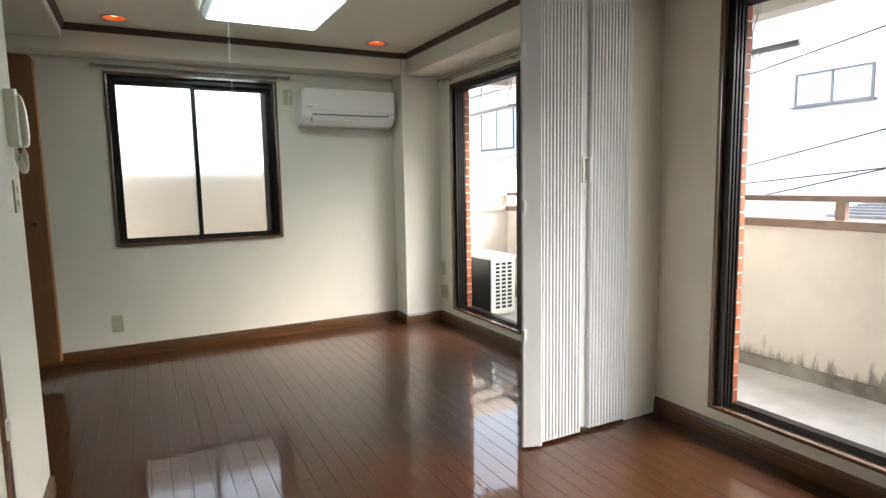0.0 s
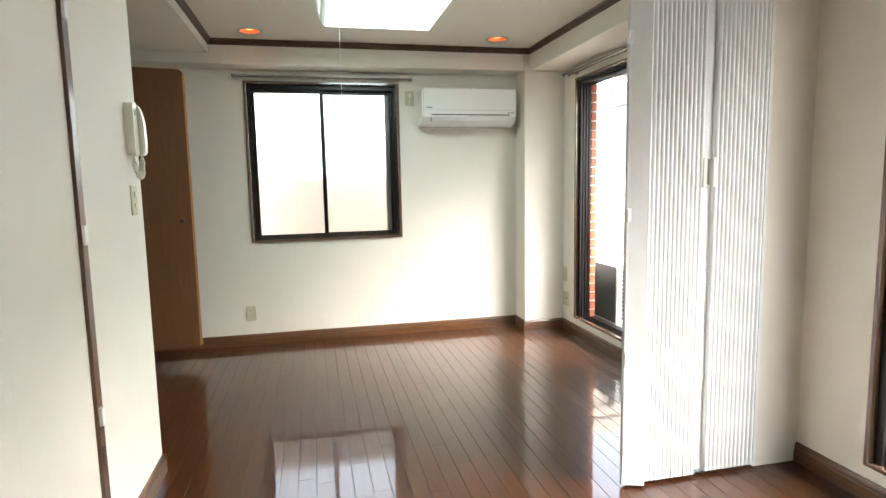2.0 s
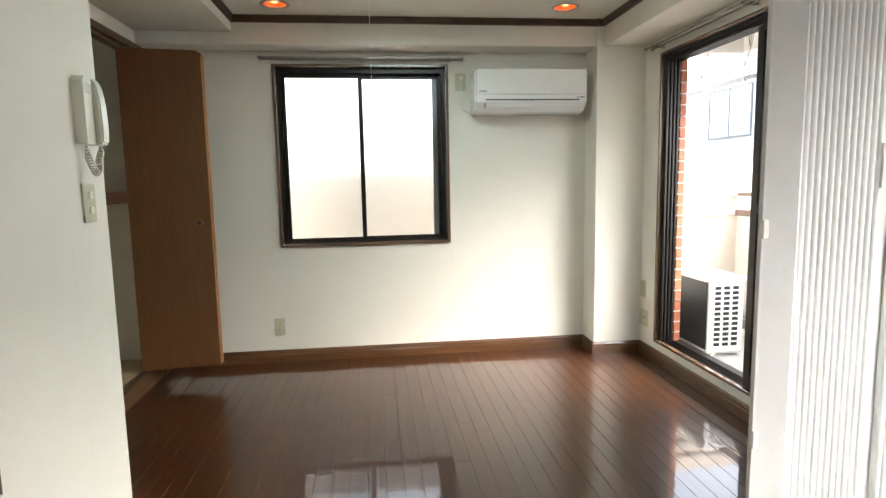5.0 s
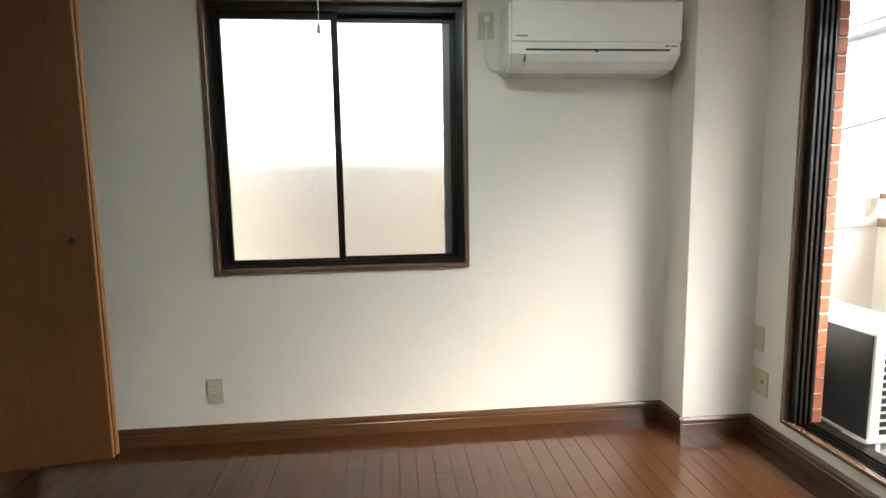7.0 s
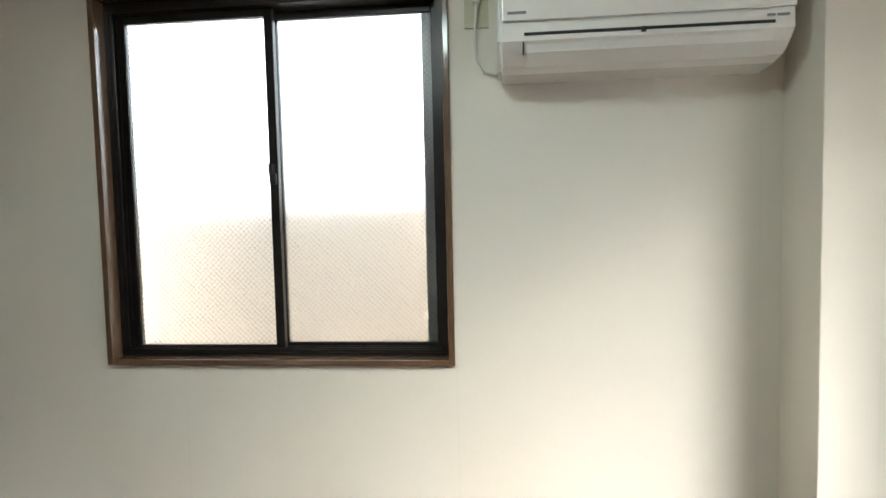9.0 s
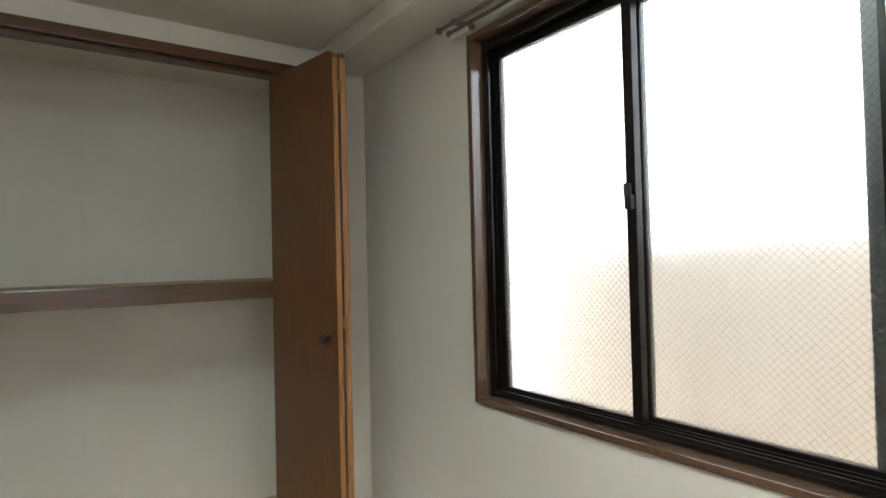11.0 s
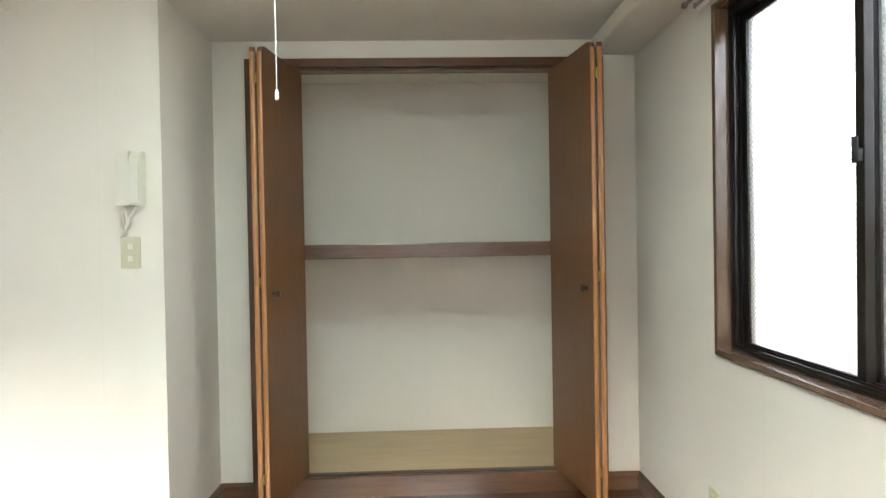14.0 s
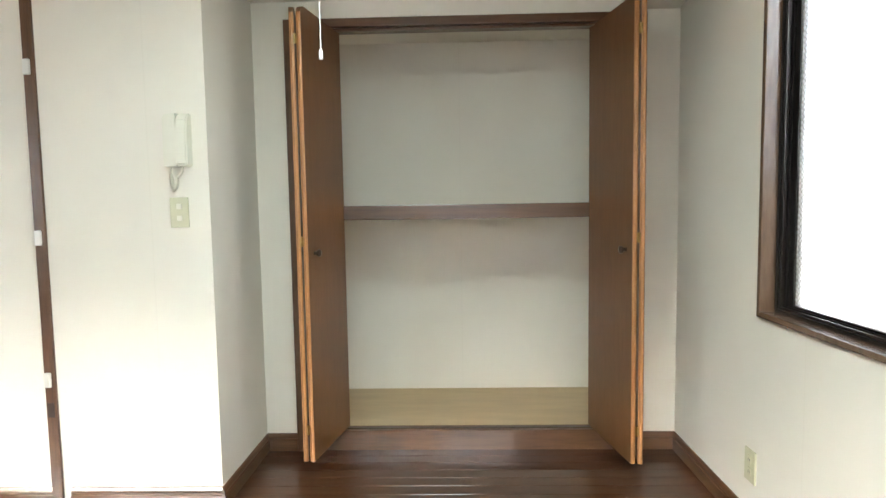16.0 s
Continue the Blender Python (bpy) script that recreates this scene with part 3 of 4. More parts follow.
def balcony_window(name, y0, y1, label):
    """A sliding balcony window in the east wall: wooden trim, aluminium frame, and two sashes pushed to the near half."""
    x = XE
    g = thing(name, (x, (y0 + y1) / 2, D_Z0), label, "window", kind="structure")
    p, w = 0.012, 0.017
    part("trim", boxes((x - p, y0, D_Z0, x + 0.016, y0 + w, D_Z1), bevel=0.003), WINTRIM, g)
    part("trim", boxes((x - p, y1 - w, D_Z0, x + 0.016, y1, D_Z1), bevel=0.003), WINTRIM, g)
    part("trim", boxes((x - p, y0 + w, D_Z1 - w, x + 0.016, y1 - w, D_Z1), bevel=0.003), WINTRIM, g)
    part("sill", boxes((x - p, y0 + w, D_Z0, x + 0.016, y1 - w, D_Z0 + w), bevel=0.003), WINTRIM, g)
    a, b, c, d = y0 + w, y1 - w, D_Z0 + w, D_Z1 - w
    fx0, fx1 = x + 0.016, x + 0.112
    part("frame", join(boxes((fx0, a, c - 0.0165, fx1, a + 0.012, d), (fx0, b - 0.012, c - 0.0165, fx1, b, d), (fx0, a + 0.012, d - 0.02, fx1, b - 0.012, d), (fx0, a + 0.012, c - 0.0165, XO + 0.012, b - 0.012, c - 0.010)),
                       tracks(fx0, fx1, b - 0.036, b - 0.012, c - 0.010, d - 0.02, 4), tracks(fx0, fx1, a + 0.012, a + 0.03, c - 0.010, d - 0.02, 4),
                       boxes(*[(fx0 + 0.010 + 0.024 * i, a + 0.012, d - 0.045, fx0 + 0.014 + 0.024 * i, b - 0.012, d - 0.02) for i in range(4)]),
                       boxes(*[(fx0 + 0.010 + 0.024 * i, a + 0.012, c - 0.010, fx0 + 0.013 + 0.024 * i, b - 0.012, c - 0.001) for i in range(4)])), ALU, g)
    mid = (a + b) / 2
    for i, (sx, s0, s1) in enumerate(((fx0 + 0.014, a + 0.014, mid + 0.035), (fx0 + 0.052, a + 0.04, mid + 0.015))):
        sb, st, sw = c - 0.008, d - 0.03, 0.05
        s = part("sash", boxes((sx, s0, sb, sx + 0.026, s0 + sw, st), (sx, s1 - sw, sb, sx + 0.026, s1, st), (sx, s0 + sw, sb, sx + 0.026, s1 - sw, sb + 0.075), (sx, s0 + sw, st - 0.045, sx + 0.026, s1 - sw, st),
                               (sx, s0 + sw, 1.075, sx + 0.026, s1 - sw, 1.115), bevel=0.002), ALU, g)
        for z0, z1 in ((sb + 0.075, 1.075), (1.115, st - 0.045)):
            pane = part("pane", boxes((sx + 0.010, s0 + sw - 0.004, z0 - 0.004, sx + 0.016, s1 - sw + 0.004, z1 + 0.004)), PALEGLASS, s)
            net = wire_net(s0 + sw, s1 - sw, z0, z1, 0.0, 0.028, 0.0002)
            net.transform(Matrix(((0, 1, 0, sx + 0.0085), (1, 0, 0, 0), (0, 0, 1, 0), (0, 0, 0, 1))))
            tagged(part("wire_mesh", net, WIRE, s), kind="stuff")
    return g


window_a = balcony_window("window_1", D1_Y0, D1_Y1, "bronze aluminium sliding balcony window, slid open, in wooden trim")
window_b = balcony_window("window_2", D2_Y0, D2_Y1, "bronze aluminium sliding balcony window of the other room, open")

# ---- window with frosted panes ----
wz = thing("window_3", ((W_X0 + W_X1) / 2, YN, W_Z0), "bronze aluminium sliding window with frosted wired panes, closed", "window", kind="structure")
w, p = 0.02, 0.016
part("trim", boxes((W_X0, YN - p, W_Z0, W_X0 + w, YN + 0.04, W_Z1), bevel=0.003), WINTRIM, wz)
part("trim", boxes((W_X1 - w, YN - p, W_Z0, W_X1, YN + 0.04, W_Z1), bevel=0.003), WINTRIM, wz)
part("trim", boxes((W_X0 + w, YN - p, W_Z1 - w, W_X1 - w, YN + 0.04, W_Z1), bevel=0.003), WINTRIM, wz)
part("sill", boxes((W_X0 + w, YN - p, W_Z0, W_X1 - w, YN + 0.04, W_Z0 + w), bevel=0.003), WINTRIM, wz)
a, b, c, d = W_X0 + w, W_X1 - w, W_Z0 + w, W_Z1 - w
fy0, fy1 = YN + 0.036, YN + 0.130
part("frame", join(boxes((a, fy0, c, a + 0.014, fy1, d), (b - 0.014, fy0, c, b, fy1, d), (a + 0.014, fy0, d - 0.03, b - 0.014, fy1, d), (a + 0.014, fy0, c, b - 0.014, fy1, c + 0.012)),
                   boxes(*[(a + 0.014, fy0 + 0.006 + 0.024 * i, c + 0.012, b - 0.014, fy0 + 0.010 + 0.024 * i, c + 0.022) for i in range(4)]),
                   boxes(*[(a + 0.014, fy0 + 0.004 + 0.022 * i, c, a + 0.026, fy0 + 0.010 + 0.022 * i, d) for i in range(4)]),
                   boxes(*[(b - 0.026, fy0 + 0.004 + 0.022 * i, c, b - 0.014, fy0 + 0.010 + 0.022 * i, d) for i in range(4)])), ALU, wz)
mid = (a + b) / 2


for sy, s0, s1 in ((fy0 + 0.034, a + 0.018, mid), (fy0 + 0.074, mid - 0.032, b - 0.018)):
    sb, st, sw = c + 0.010, d - 0.022, 0.03
    s = part("sash", boxes((s0, sy, sb, s0 + sw, sy + 0.026, st), (s1 - sw, sy, sb, s1, sy + 0.026, st), (s0 + sw, sy, sb, s1 - sw, sy + 0.026, sb + 0.020), (s0 + sw, sy, st - 0.036, s1 - sw, sy + 0.026, st), bevel=0.002), ALU, wz)
    pane = part("pane", boxes((s0 + sw - 0.004, sy + 0.010, sb + 0.016, s1 - sw + 0.004, sy + 0.016, st - 0.032)), FROST, s)
    pane.visible_shadow = False
    net = part("wire_mesh", wire_net(s0 + sw, s1 - sw, sb + 0.020, st - 0.036, sy + 0.0075, r=0.0006 if s0 < mid - 0.1 else 0.0004), WIRE, s)
    tagged(net, kind="stuff")
part("latch", join(boxes((mid - 0.026, fy0 + 0.018, 1.425, mid - 0.004, fy0 + 0.036, 1.462), bevel=0.004),
                   tube([(mid - 0.014, fy0 + 0.026, 1.438), (mid - 0.021, fy0 + 0.025, 1.450), (mid - 0.025, fy0 + 0.025, 1.470), (mid - 0.026, fy0 + 0.026, 1.494)], 0.0055, 8),
                   tube([(mid - 0.010, fy0 + 0.022, 1.455), (mid - 0.010, fy0 + 0.020, 1.492)], 0.005, 8)), DARK, wz)
part("screen_frame", boxes((b - 0.082, fy0 + 0.096, c, b - 0.006, fy0 + 0.104, d)), ALU, wz)


def curtain_rail(name, along, c0, c1, off, z, label):
    """Twin telescopic curtain rails on brackets."""
    def at(u, v, h):
        return (u, YN - v, h) if along == "x" else (XE - v, u, h)
    g = thing(name, at((c0 + c1) / 2, 0, z), label, "curtain rail")
    for v in (off, off + 0.045):
        lo, hi = at(c0, v - 0.005, z - 0.007), at(c1, v + 0.005, z + 0.007)
        q = boxes((min(lo[0], hi[0]), min(lo[1], hi[1]), z - 0.0055, max(lo[0], hi[0]), max(lo[1], hi[1]), z + 0.0055), bevel=0.002)
        part("rail", q, RAILGREY, g)
        for e in (c0, c1):
            part("end_cap", boxes((at(e, v, z)[0] - 0.009, at(e, v, z)[1] - 0.009, z - 0.010, at(e, v, z)[0] + 0.009, at(e, v, z)[1] + 0.009, z + 0.009), bevel=0.003), RAILGREY, g)
    n = 3
    for i in range(n):
        u = c0 + 0.09 + (c1 - c0 - 0.18) * i / (n - 1)
        lo, hi = at(u - 0.006, 0.0, 0), at(u + 0.006, off + 0.055, 0)
        part("bracket", boxes((min(lo[0], hi[0]), min(lo[1], hi[1]), z - 0.009, max(lo[0], hi[0]), max(lo[1], hi[1]), z + 0.008), bevel=0.002), RAILGREY, g)
    for i in range(8):
        q = at(c0 + 0.01 + 0.012 * i, off, z - 0.016)
        part("runner", boxes((q[0] - 0.004, q[1] - 0.004, z - 0.022, q[0] + 0.004, q[1] + 0.004, z - 0.008)), PLASTIC, g)
    return g


RAILGREY = surface("rail_brown_grey", (0.26, 0.23, 0.2), 0.35, metal=0.4, vary=0.1, scale=20)
curtain_rail("curtain_rail", "x", 0.53, 1.865, 0.035, 2.085, "slim grey-brown double curtain rail over the frosted window")
curtain_rail("curtain_rail", "y", D1_Y0 - 0.06, D1_Y1 + 0.06, 0.035, 2.085, "slim grey-brown double curtain rail over the balcony window")
curtain_rail("curtain_rail", "y", D2_Y0 - 0.06, D2_Y1 + 0.06, 0.035, 2.085, "slim grey-brown double curtain rail in the other room")

# ---- folding door ----
fold = thing("folding_door", (2.5, 3.66, 0), "white vinyl accordion folding door pushed to one side", "folding door")


def pleats(x0, x1, n, y, z0, z1, depth=0.007):
    """Pleated vinyl with rounded folds, front and back."""
    front, back = [], []
    for i in range(n * 6 + 1):
        s = i / (n * 6)
        wv = abs(math.sin(math.pi * s * n)) ** 0.6
        front.append((x0 + (x1 - x0) * s, y - depth * wv))
        back.append((x0 + (x1 - x0) * s, y + 0.05 + depth * wv))
    bm = bmesh.new()
    prof = front + back[::-1]
    lo = [bm.verts.new((px, py, z0)) for px, py in prof]
    hi = [bm.verts.new((px, py, z1)) for px, py in prof]
    k = len(prof)
    for i in range(k):
        bm.faces.new((lo[i], lo[(i + 1) % k], hi[(i + 1) % k], hi[i]))
    return bm


part("lead_post", sweep([(2.243, 3.670), (2.249, 3.662), (2.256, 3.660), (2.305, 3.642), (2.326, 3.634), (2.334, 3.638), (2.336, 3.712), (2.318, 3.712), (2.252, 3.678)], lambda u, v, q: (u, v, FZ + 0.012 + q), 2.103), VINYL, fold)
part("pleats", pleats(2.330, 2.580, 13, 3.662, FZ + 0.015, 2.13), VINYL, fold, smooth=False)
part("panel", boxes((2.580, 3.682, FZ + 0.022, 2.632, 3.73, 2.13), bevel=0.004), VINYL, fold)
part("pleats", pleats(2.632, 2.870, 12, 3.668, FZ + 0.018, 2.13), VINYL, fold)
part("end_post", boxes((2.870, 3.662, FZ + 0.010, 2.8845, 3.699, 2.13)), VINYL, fold)
hnd = part("handle", boxes((2.572, 3.648, 1.23, 2.584, 3.69, 1.348), (2.616, 3.648, 1.23, 2.628, 3.69, 1.348), (2.584, 3.66, 1.23, 2.616, 3.69, 1.24), (2.584, 3.66, 1.338, 2.616, 3.69, 1.348), bevel=0.003), PLASTIC, fold)
for z in (0.53, 1.105, 1.77):
    part("catch", boxes((2.246, 3.652, z, 2.262, 3.672, z + 0.05), bevel=0.003), PLASTIC, fold)
part("top_track", boxes((XP + 0.015, 3.655, 2.128, 2.884, 3.705, 2.142)), ALUGREY, fold)

jamb = thing("folding_door_jamb", (XP, 3.625, 0), "dark brown wooden closing strip with white magnet catches", "door jamb")
part("strip", boxes((XP - 0.002, 3.583, 0, XP + 0.012, 3.625, 2.14), bevel=0.002), TRIMWOOD_Z, jamb)
for z in (0.555, 1.13, 1.795):
    part("catch", boxes((XP + 0.008, 3.586, z - 0.03, XP + 0.022, 3.612, z + 0.03), bevel=0.004), PLASTIC, jamb)
part("strike_plate", boxes((XP + 0.010, 3.589, 0.40, XP + 0.014, 3.617, 0.46)), KNOB, jamb)

# ---- closet ----
cl = thing("closet", (XW, 5.3, 0), "built-in closet with brown wooden casing and raised sill", "closet")
part("casing", boxes((XW - 0.1, C_Y0 - 0.046, 0, XW + 0.02, C_Y0, C_Z1 + 0.040), bevel=0.003), TRIMWOOD_Z, cl)
part("casing", boxes((XW - 0.1, C_Y1, 0, XW + 0.02, C_Y1 + 0.036, C_Z1 + 0.040), bevel=0.003), TRIMWOOD_Z, cl)
part("head", boxes((XW - 0.1, C_Y0, C_Z1, XW + 0.02, C_Y1, C_Z1 + 0.040), bevel=0.003), TRIMWOOD, cl)
part("head_track", boxes((XW - 0.06, C_Y0, C_Z1 - 0.014, XW - 0.01, C_Y1, C_Z1)), TRIMWOOD, cl)
part("kick_board", boxes((XW - 0.02, C_Y0, 0, XW + 0.006, C_Y1, 0.104), bevel=0.003), TRIMWOOD, cl)
part("sill", boxes((XW - 0.06, C_Y0, 0.104, XW + 0.010, C_Y1, 0.116), bevel=0.003), TRIMWOOD, cl)
part("floor_track", boxes((XW - 0.035, C_Y0, 0.116, XW - 0.015, C_Y1, 0.119)), KNOB, cl)

shelf = thing("closet_shelf", (-0.5, 5.3, 1.2), "wooden closet shelf with a brown front edge", "shelf")
part("board", boxes((-0.858, YJ + 0.072, 1.205, -0.215, 6.238, 1.235)), PLY, shelf)
part("front_edge", boxes((-0.235, YJ + 0.072, 1.168, -0.208, 6.238, 1.238), bevel=0.004), TRIMWOOD, shelf)


def leaf_mesh(p0, p1, thick, z0, z1):
    """An upright door leaf between two plan points, lying to the left of the line; its outer top corner is rounded."""
    a, b = Vector((*p0, 0)), Vector((*p1, 0))
    u = (b - a).normalized()
    v = Vector((-u.y, u.x, 0))
    n = (b - a).length
    prof = [(0, z0), (n - 0.006, z0), (n, z0 + 0.006), (n, z1 - 0.03)] + [(n - 0.03 + 0.03 * math.cos(k * math.pi / 10), z1 - 0.03 + 0.03 * math.sin(k * math.pi / 10)) for k in range(1, 6)] + [(0, z1)]
    bm = bmesh.new()
    f = [bm.verts.new(a + u * s + Vector((0, 0, z))) for s, z in prof]
    g = [bm.verts.new(a + u * s + v * thick + Vector((0, 0, z))) for s, z in prof]
    k = len(prof)
    for i in range(k):
        bm.faces.new((f[i], f[(i + 1) % k], g[(i + 1) % k], g[i]))
    bm.faces.new(f[::-1])
    bm.faces.new(g)
    bmesh.ops.recalc_face_normals(bm, faces=bm.faces[:])
    return bm


def leaf_edge(p0, p1, thick, z0, z1):
    """The lighter lipping of a leaf's closing edge, with two shallow beads."""
    a, b = Vector((*p0, 0)), Vector((*p1, 0))
    u = (b - a).normalized()
    v = Vector((-u.y, u.x, 0))
    prof = [(0, 0.0005), (0.004, 0.0005), (0.006, thick * 0.25), (0.0035, thick * 0.33), (0.006, thick * 0.42), (0.006, thick * 0.75), (0.004, thick - 0.0005), (0, thick - 0.0005)]
    return sweep(prof, lambda s, t_, q: tuple(b + u * s + v * t_ + Vector((0, 0, z0 + q))), z1 - z0)


def bifold(jamb_y, tip_outer, tip_inner, inner_y, side, tx, label):
    """A folded pair of closet leaves; side is +1 where the opening lies towards +y."""
    g = thing("closet_door", (XW, jamb_y, 0.128), label, "closet door", "folding closet doors")
    z0, z1, th = 0.128, 2.068, 0.021
    j = (XW + 0.012, jamb_y)
    if side > 0:
        outer = part("leaf", leaf_mesh(j, (tx, tip_outer), th, z0, z1), DOORWOOD, g)
        part("lipping", leaf_edge(j, (tx, tip_outer), th, z0, z1 - 0.03), DOOREDGE, outer)
        inner = part("leaf", leaf_mesh((XW - 0.035, inner_y - th), (tx, tip_inner - th), th, z0, z1), DOORWOOD, g)
        part("lipping", leaf_edge((XW - 0.035, inner_y - th), (tx, tip_inner - th), th, z0, z1 - 0.03), DOOREDGE, inner)
    else:
        outer = part("leaf", leaf_mesh((j[0], j[1] - th), (tx, tip_outer - th), th, z0, z1), DOORWOOD, g)
        part("lipping", leaf_edge((j[0], j[1] - th), (tx, tip_outer - th), th, z0, z1 - 0.03), DOOREDGE, outer)
        inner = part("leaf", leaf_mesh((XW - 0.035, inner_y), (tx, tip_inner), th, z0, z1), DOORWOOD, g)
        part("lipping", leaf_edge((XW - 0.035, inner_y), (tx, tip_inner), th, z0, z1 - 0.03), DOOREDGE, inner)
    ym = (tip_outer + tip_inner) / 2
    for z in (0.27, 1.09, 1.93):
        part("hinge", join(lathe([(0.0, -0.022), (0.004, -0.022), (0.004, 0.022), (0.0, 0.022)], (tx + 0.007, ym, z), "z", 8),
                           boxes((tx + 0.0045, ym - 0.008, z - 0.02, tx + 0.0075, ym - 0.003, z + 0.02), (tx + 0.0045, ym + 0.003, z - 0.02, tx + 0.0075, ym + 0.008, z + 0.02))), BRASS, g)
    kx = tx - 0.056
    ky = inner_y + (tip_inner - inner_y) * (kx - XW + 0.035) / (tx - XW + 0.035)
    part("knob", lathe([(0.0, 0.030 * side), (0.011, 0.030 * side), (0.016, 0.025 * side), (0.016, 0.017 * side), (0.008, 0.010 * side), (0.008, 0.0), (0.013, -0.001 * side)], (kx, ky, 1.036), "y", 18), KNOB, g, smooth=True)
    part("top_pivot", lathe([(0.006, 0), (0.006, 0.02)], (XW - 0.02, inner_y - 0.012 * side, z1 - 0.004), "z", 10), STEEL, g)
    return g


bifold(C_Y0 + 0.006, 4.575, 4.627, 4.702, 1, 0.198, "folded light-brown wooden closet door, open, beside the phone wall")
bifold(C_Y1 - 0.006, 6.030, 5.980, 5.903, -1, 0.232, "folded light-brown wooden closet door, open, beside the window wall")

# ---- indoor air conditioner ----
AX0, AX1 = 1.925, 2.695
ac = thing("air_conditioner", (2.31, YN, 1.7), "white wall-mounted air conditioner under the beam", "air conditioner")
body = [(6.318, 2.0), (6.125, 2.0), (6.105, 1.99), (6.108, 1.84), (6.106, 1.80), (6.105, 1.775), (6.13, 1.75), (6.165, 1.722), (6.21, 1.71), (6.318, 1.705)]
bm = sweep(body, lambda u, v, q: (AX0 + q, u, v), AX1 - AX0)
bmesh.ops.bevel(bm, geom=[e for e in bm.edges if abs(e.verts[0].co.x - e.verts[1].co.x) < 1e-5], offset=0.012, segments=3, affect="EDGES", clamp_overlap=True)
part("body", bm, ACWHITE, ac)
part("front_panel", boxes((AX0 + 0.012, 6.096, 1.826, AX1 - 0.006, 6.105, 1.992), bevel=0.005, seg=3), ACWHITE, ac)
lou = [(6.1115, 1.789), (6.109, 1.784), (6.127, 1.75), (6.163, 1.719), (6.168, 1.725), (6.133, 1.755)]
part("louver", sweep(lou, lambda u, v, q: (AX0 + 0.075 + q, u - 0.004, v - 0.002), AX1 - AX0 - 0.13), ACWHITE, ac)
part("air_slot", boxes((AX0 + 0.072, 6.1035, 1.788, AX1 - 0.055, 6.12, 1.796)), DARK, ac)
part("slot_end", boxes((AX0 + 0.068, 6.107, 1.745, AX0 + 0.072, 6.14, 1.79)), DARK, ac)
part("louver_clip", boxes(((AX0 + AX1) / 2 - 0.006, 6.101, 1.782, (AX0 + AX1) / 2 + 0.006, 6.115, 1.796)), DARK, ac)
part("badge", boxes((AX0 + 0.028, 6.0945, 1.843, AX0 + 0.078, 6.0965, 1.850)), GREYMARK, ac)
part("print", boxes((AX1 - 0.075, 6.1045, 1.806, AX1 - 0.055, 6.1065, 1.812), (AX1 - 0.05, 6.1045, 1.806, AX1 - 0.02, 6.1065, 1.812)), GREYMARK, ac)


# ---- wall plates ----
def plate_at(name, centre, normal, width, height, marks, label, category):
    """An ivory wall plate; marks are (u, v, half width, half height, depth, material) in its face."""
    cx, cy, cz = centre
    side = {"-y": lambda u, q: (cx + u, cy - q), "-x": lambda u, q: (cx - q, cy - u), "+x": lambda u, q: (cx + q, cy + u)}[normal]

    def slab(u0, v0, u1, v1, q0, q1, bev):
        p0, p1 = side(u0, q0), side(u1, q1)
        return boxes((min(p0[0], p1[0]), min(p0[1], p1[1]), cz + v0, max(p0[0], p1[0]), max(p0[1], p1[1]), cz + v1), bevel=bev)

    g = thing(name, centre, label, category)
    part("plate", slab(-width / 2, -height / 2, width / 2, height / 2, 0, 0.007, 0.002), IVORY, g)
    for pname, u, v, hw, hh, q, mat in marks:
        part(pname, slab(u - hw, v - hh, u + hw, v + hh, 0.004, q, 0.0008), mat, g)
    return g


sockets = [("socket", 0, z, 0.011, 0.016, 0.009, IVORY) for z in (-0.022, 0.022)] + [("slot", u, z, 0.0012, 0.005, 0.0095, DARK) for u in (-0.005, 0.005) for z in (-0.022, 0.022)]
plate_at("wall_socket", (0.557, YN, 0.270), "-y", 0.073, 0.12, sockets, "ivory double wall socket low on the wall", "wall socket")
plate_at("wall_socket", (1.862, YN, 1.94), "-y", 0.073, 0.118, [("socket", 0, 0.02, 0.011, 0.016, 0.009, IVORY)], "ivory wall socket beside the air conditioner", "wall socket")
plate_at("wall_socket", (XE, 6.046, 0.282), "-x", 0.115, 0.118, [("socket", -0.025, 0, 0.011, 0.03, 0.009, IVORY), ("slot", -0.03, 0.01, 0.0012, 0.005, 0.0095, DARK), ("aerial_jack", 0.028, 0.01, 0.008, 0.008, 0.013, BRASS), ("socket", 0.028, 0, 0.013, 0.03, 0.009, IVORY)], "ivory wall plate with socket and aerial jack", "wall socket")
plate_at("blank_plate", (XE, 6.066, 0.486), "-x", 0.073, 0.118, [("cover", 0, 0, 0.026, 0.045, 0.0085, IVORY)], "ivory blank wall plate near the skirting", "wall plate")
plate_at("light_switch", (XP, 4.166, 1.222), "+x", 0.073, 0.118, [("rocker", 0.002, 0.024, 0.010, 0.011, 0.012, PHONE), ("rocker", 0.002, -0.022, 0.010, 0.010, 0.012, PHONE)], "ivory double light switch below the door phone", "light switch")

plug = thing("power_plug", (1.862, YN - 0.009, 1.96), "white power plug and cord of the air conditioner", "power plug")
part("plug_body", boxes((1.85, YN - 0.04, 1.948, 1.874, YN - 0.009, 1.975), bevel=0.005), PLASTIC, plug)
part("cord", tube([(1.862, YN - 0.03, 1.95), (1.860, YN - 0.028, 1.90), (1.855, YN - 0.02, 1.84), (1.862, YN - 0.015, 1.78), (1.885, YN - 0.014, 1.745), (1.935, YN - 0.014, 1.735)], 0.0035, 8), PLASTIC, plug, smooth=True)

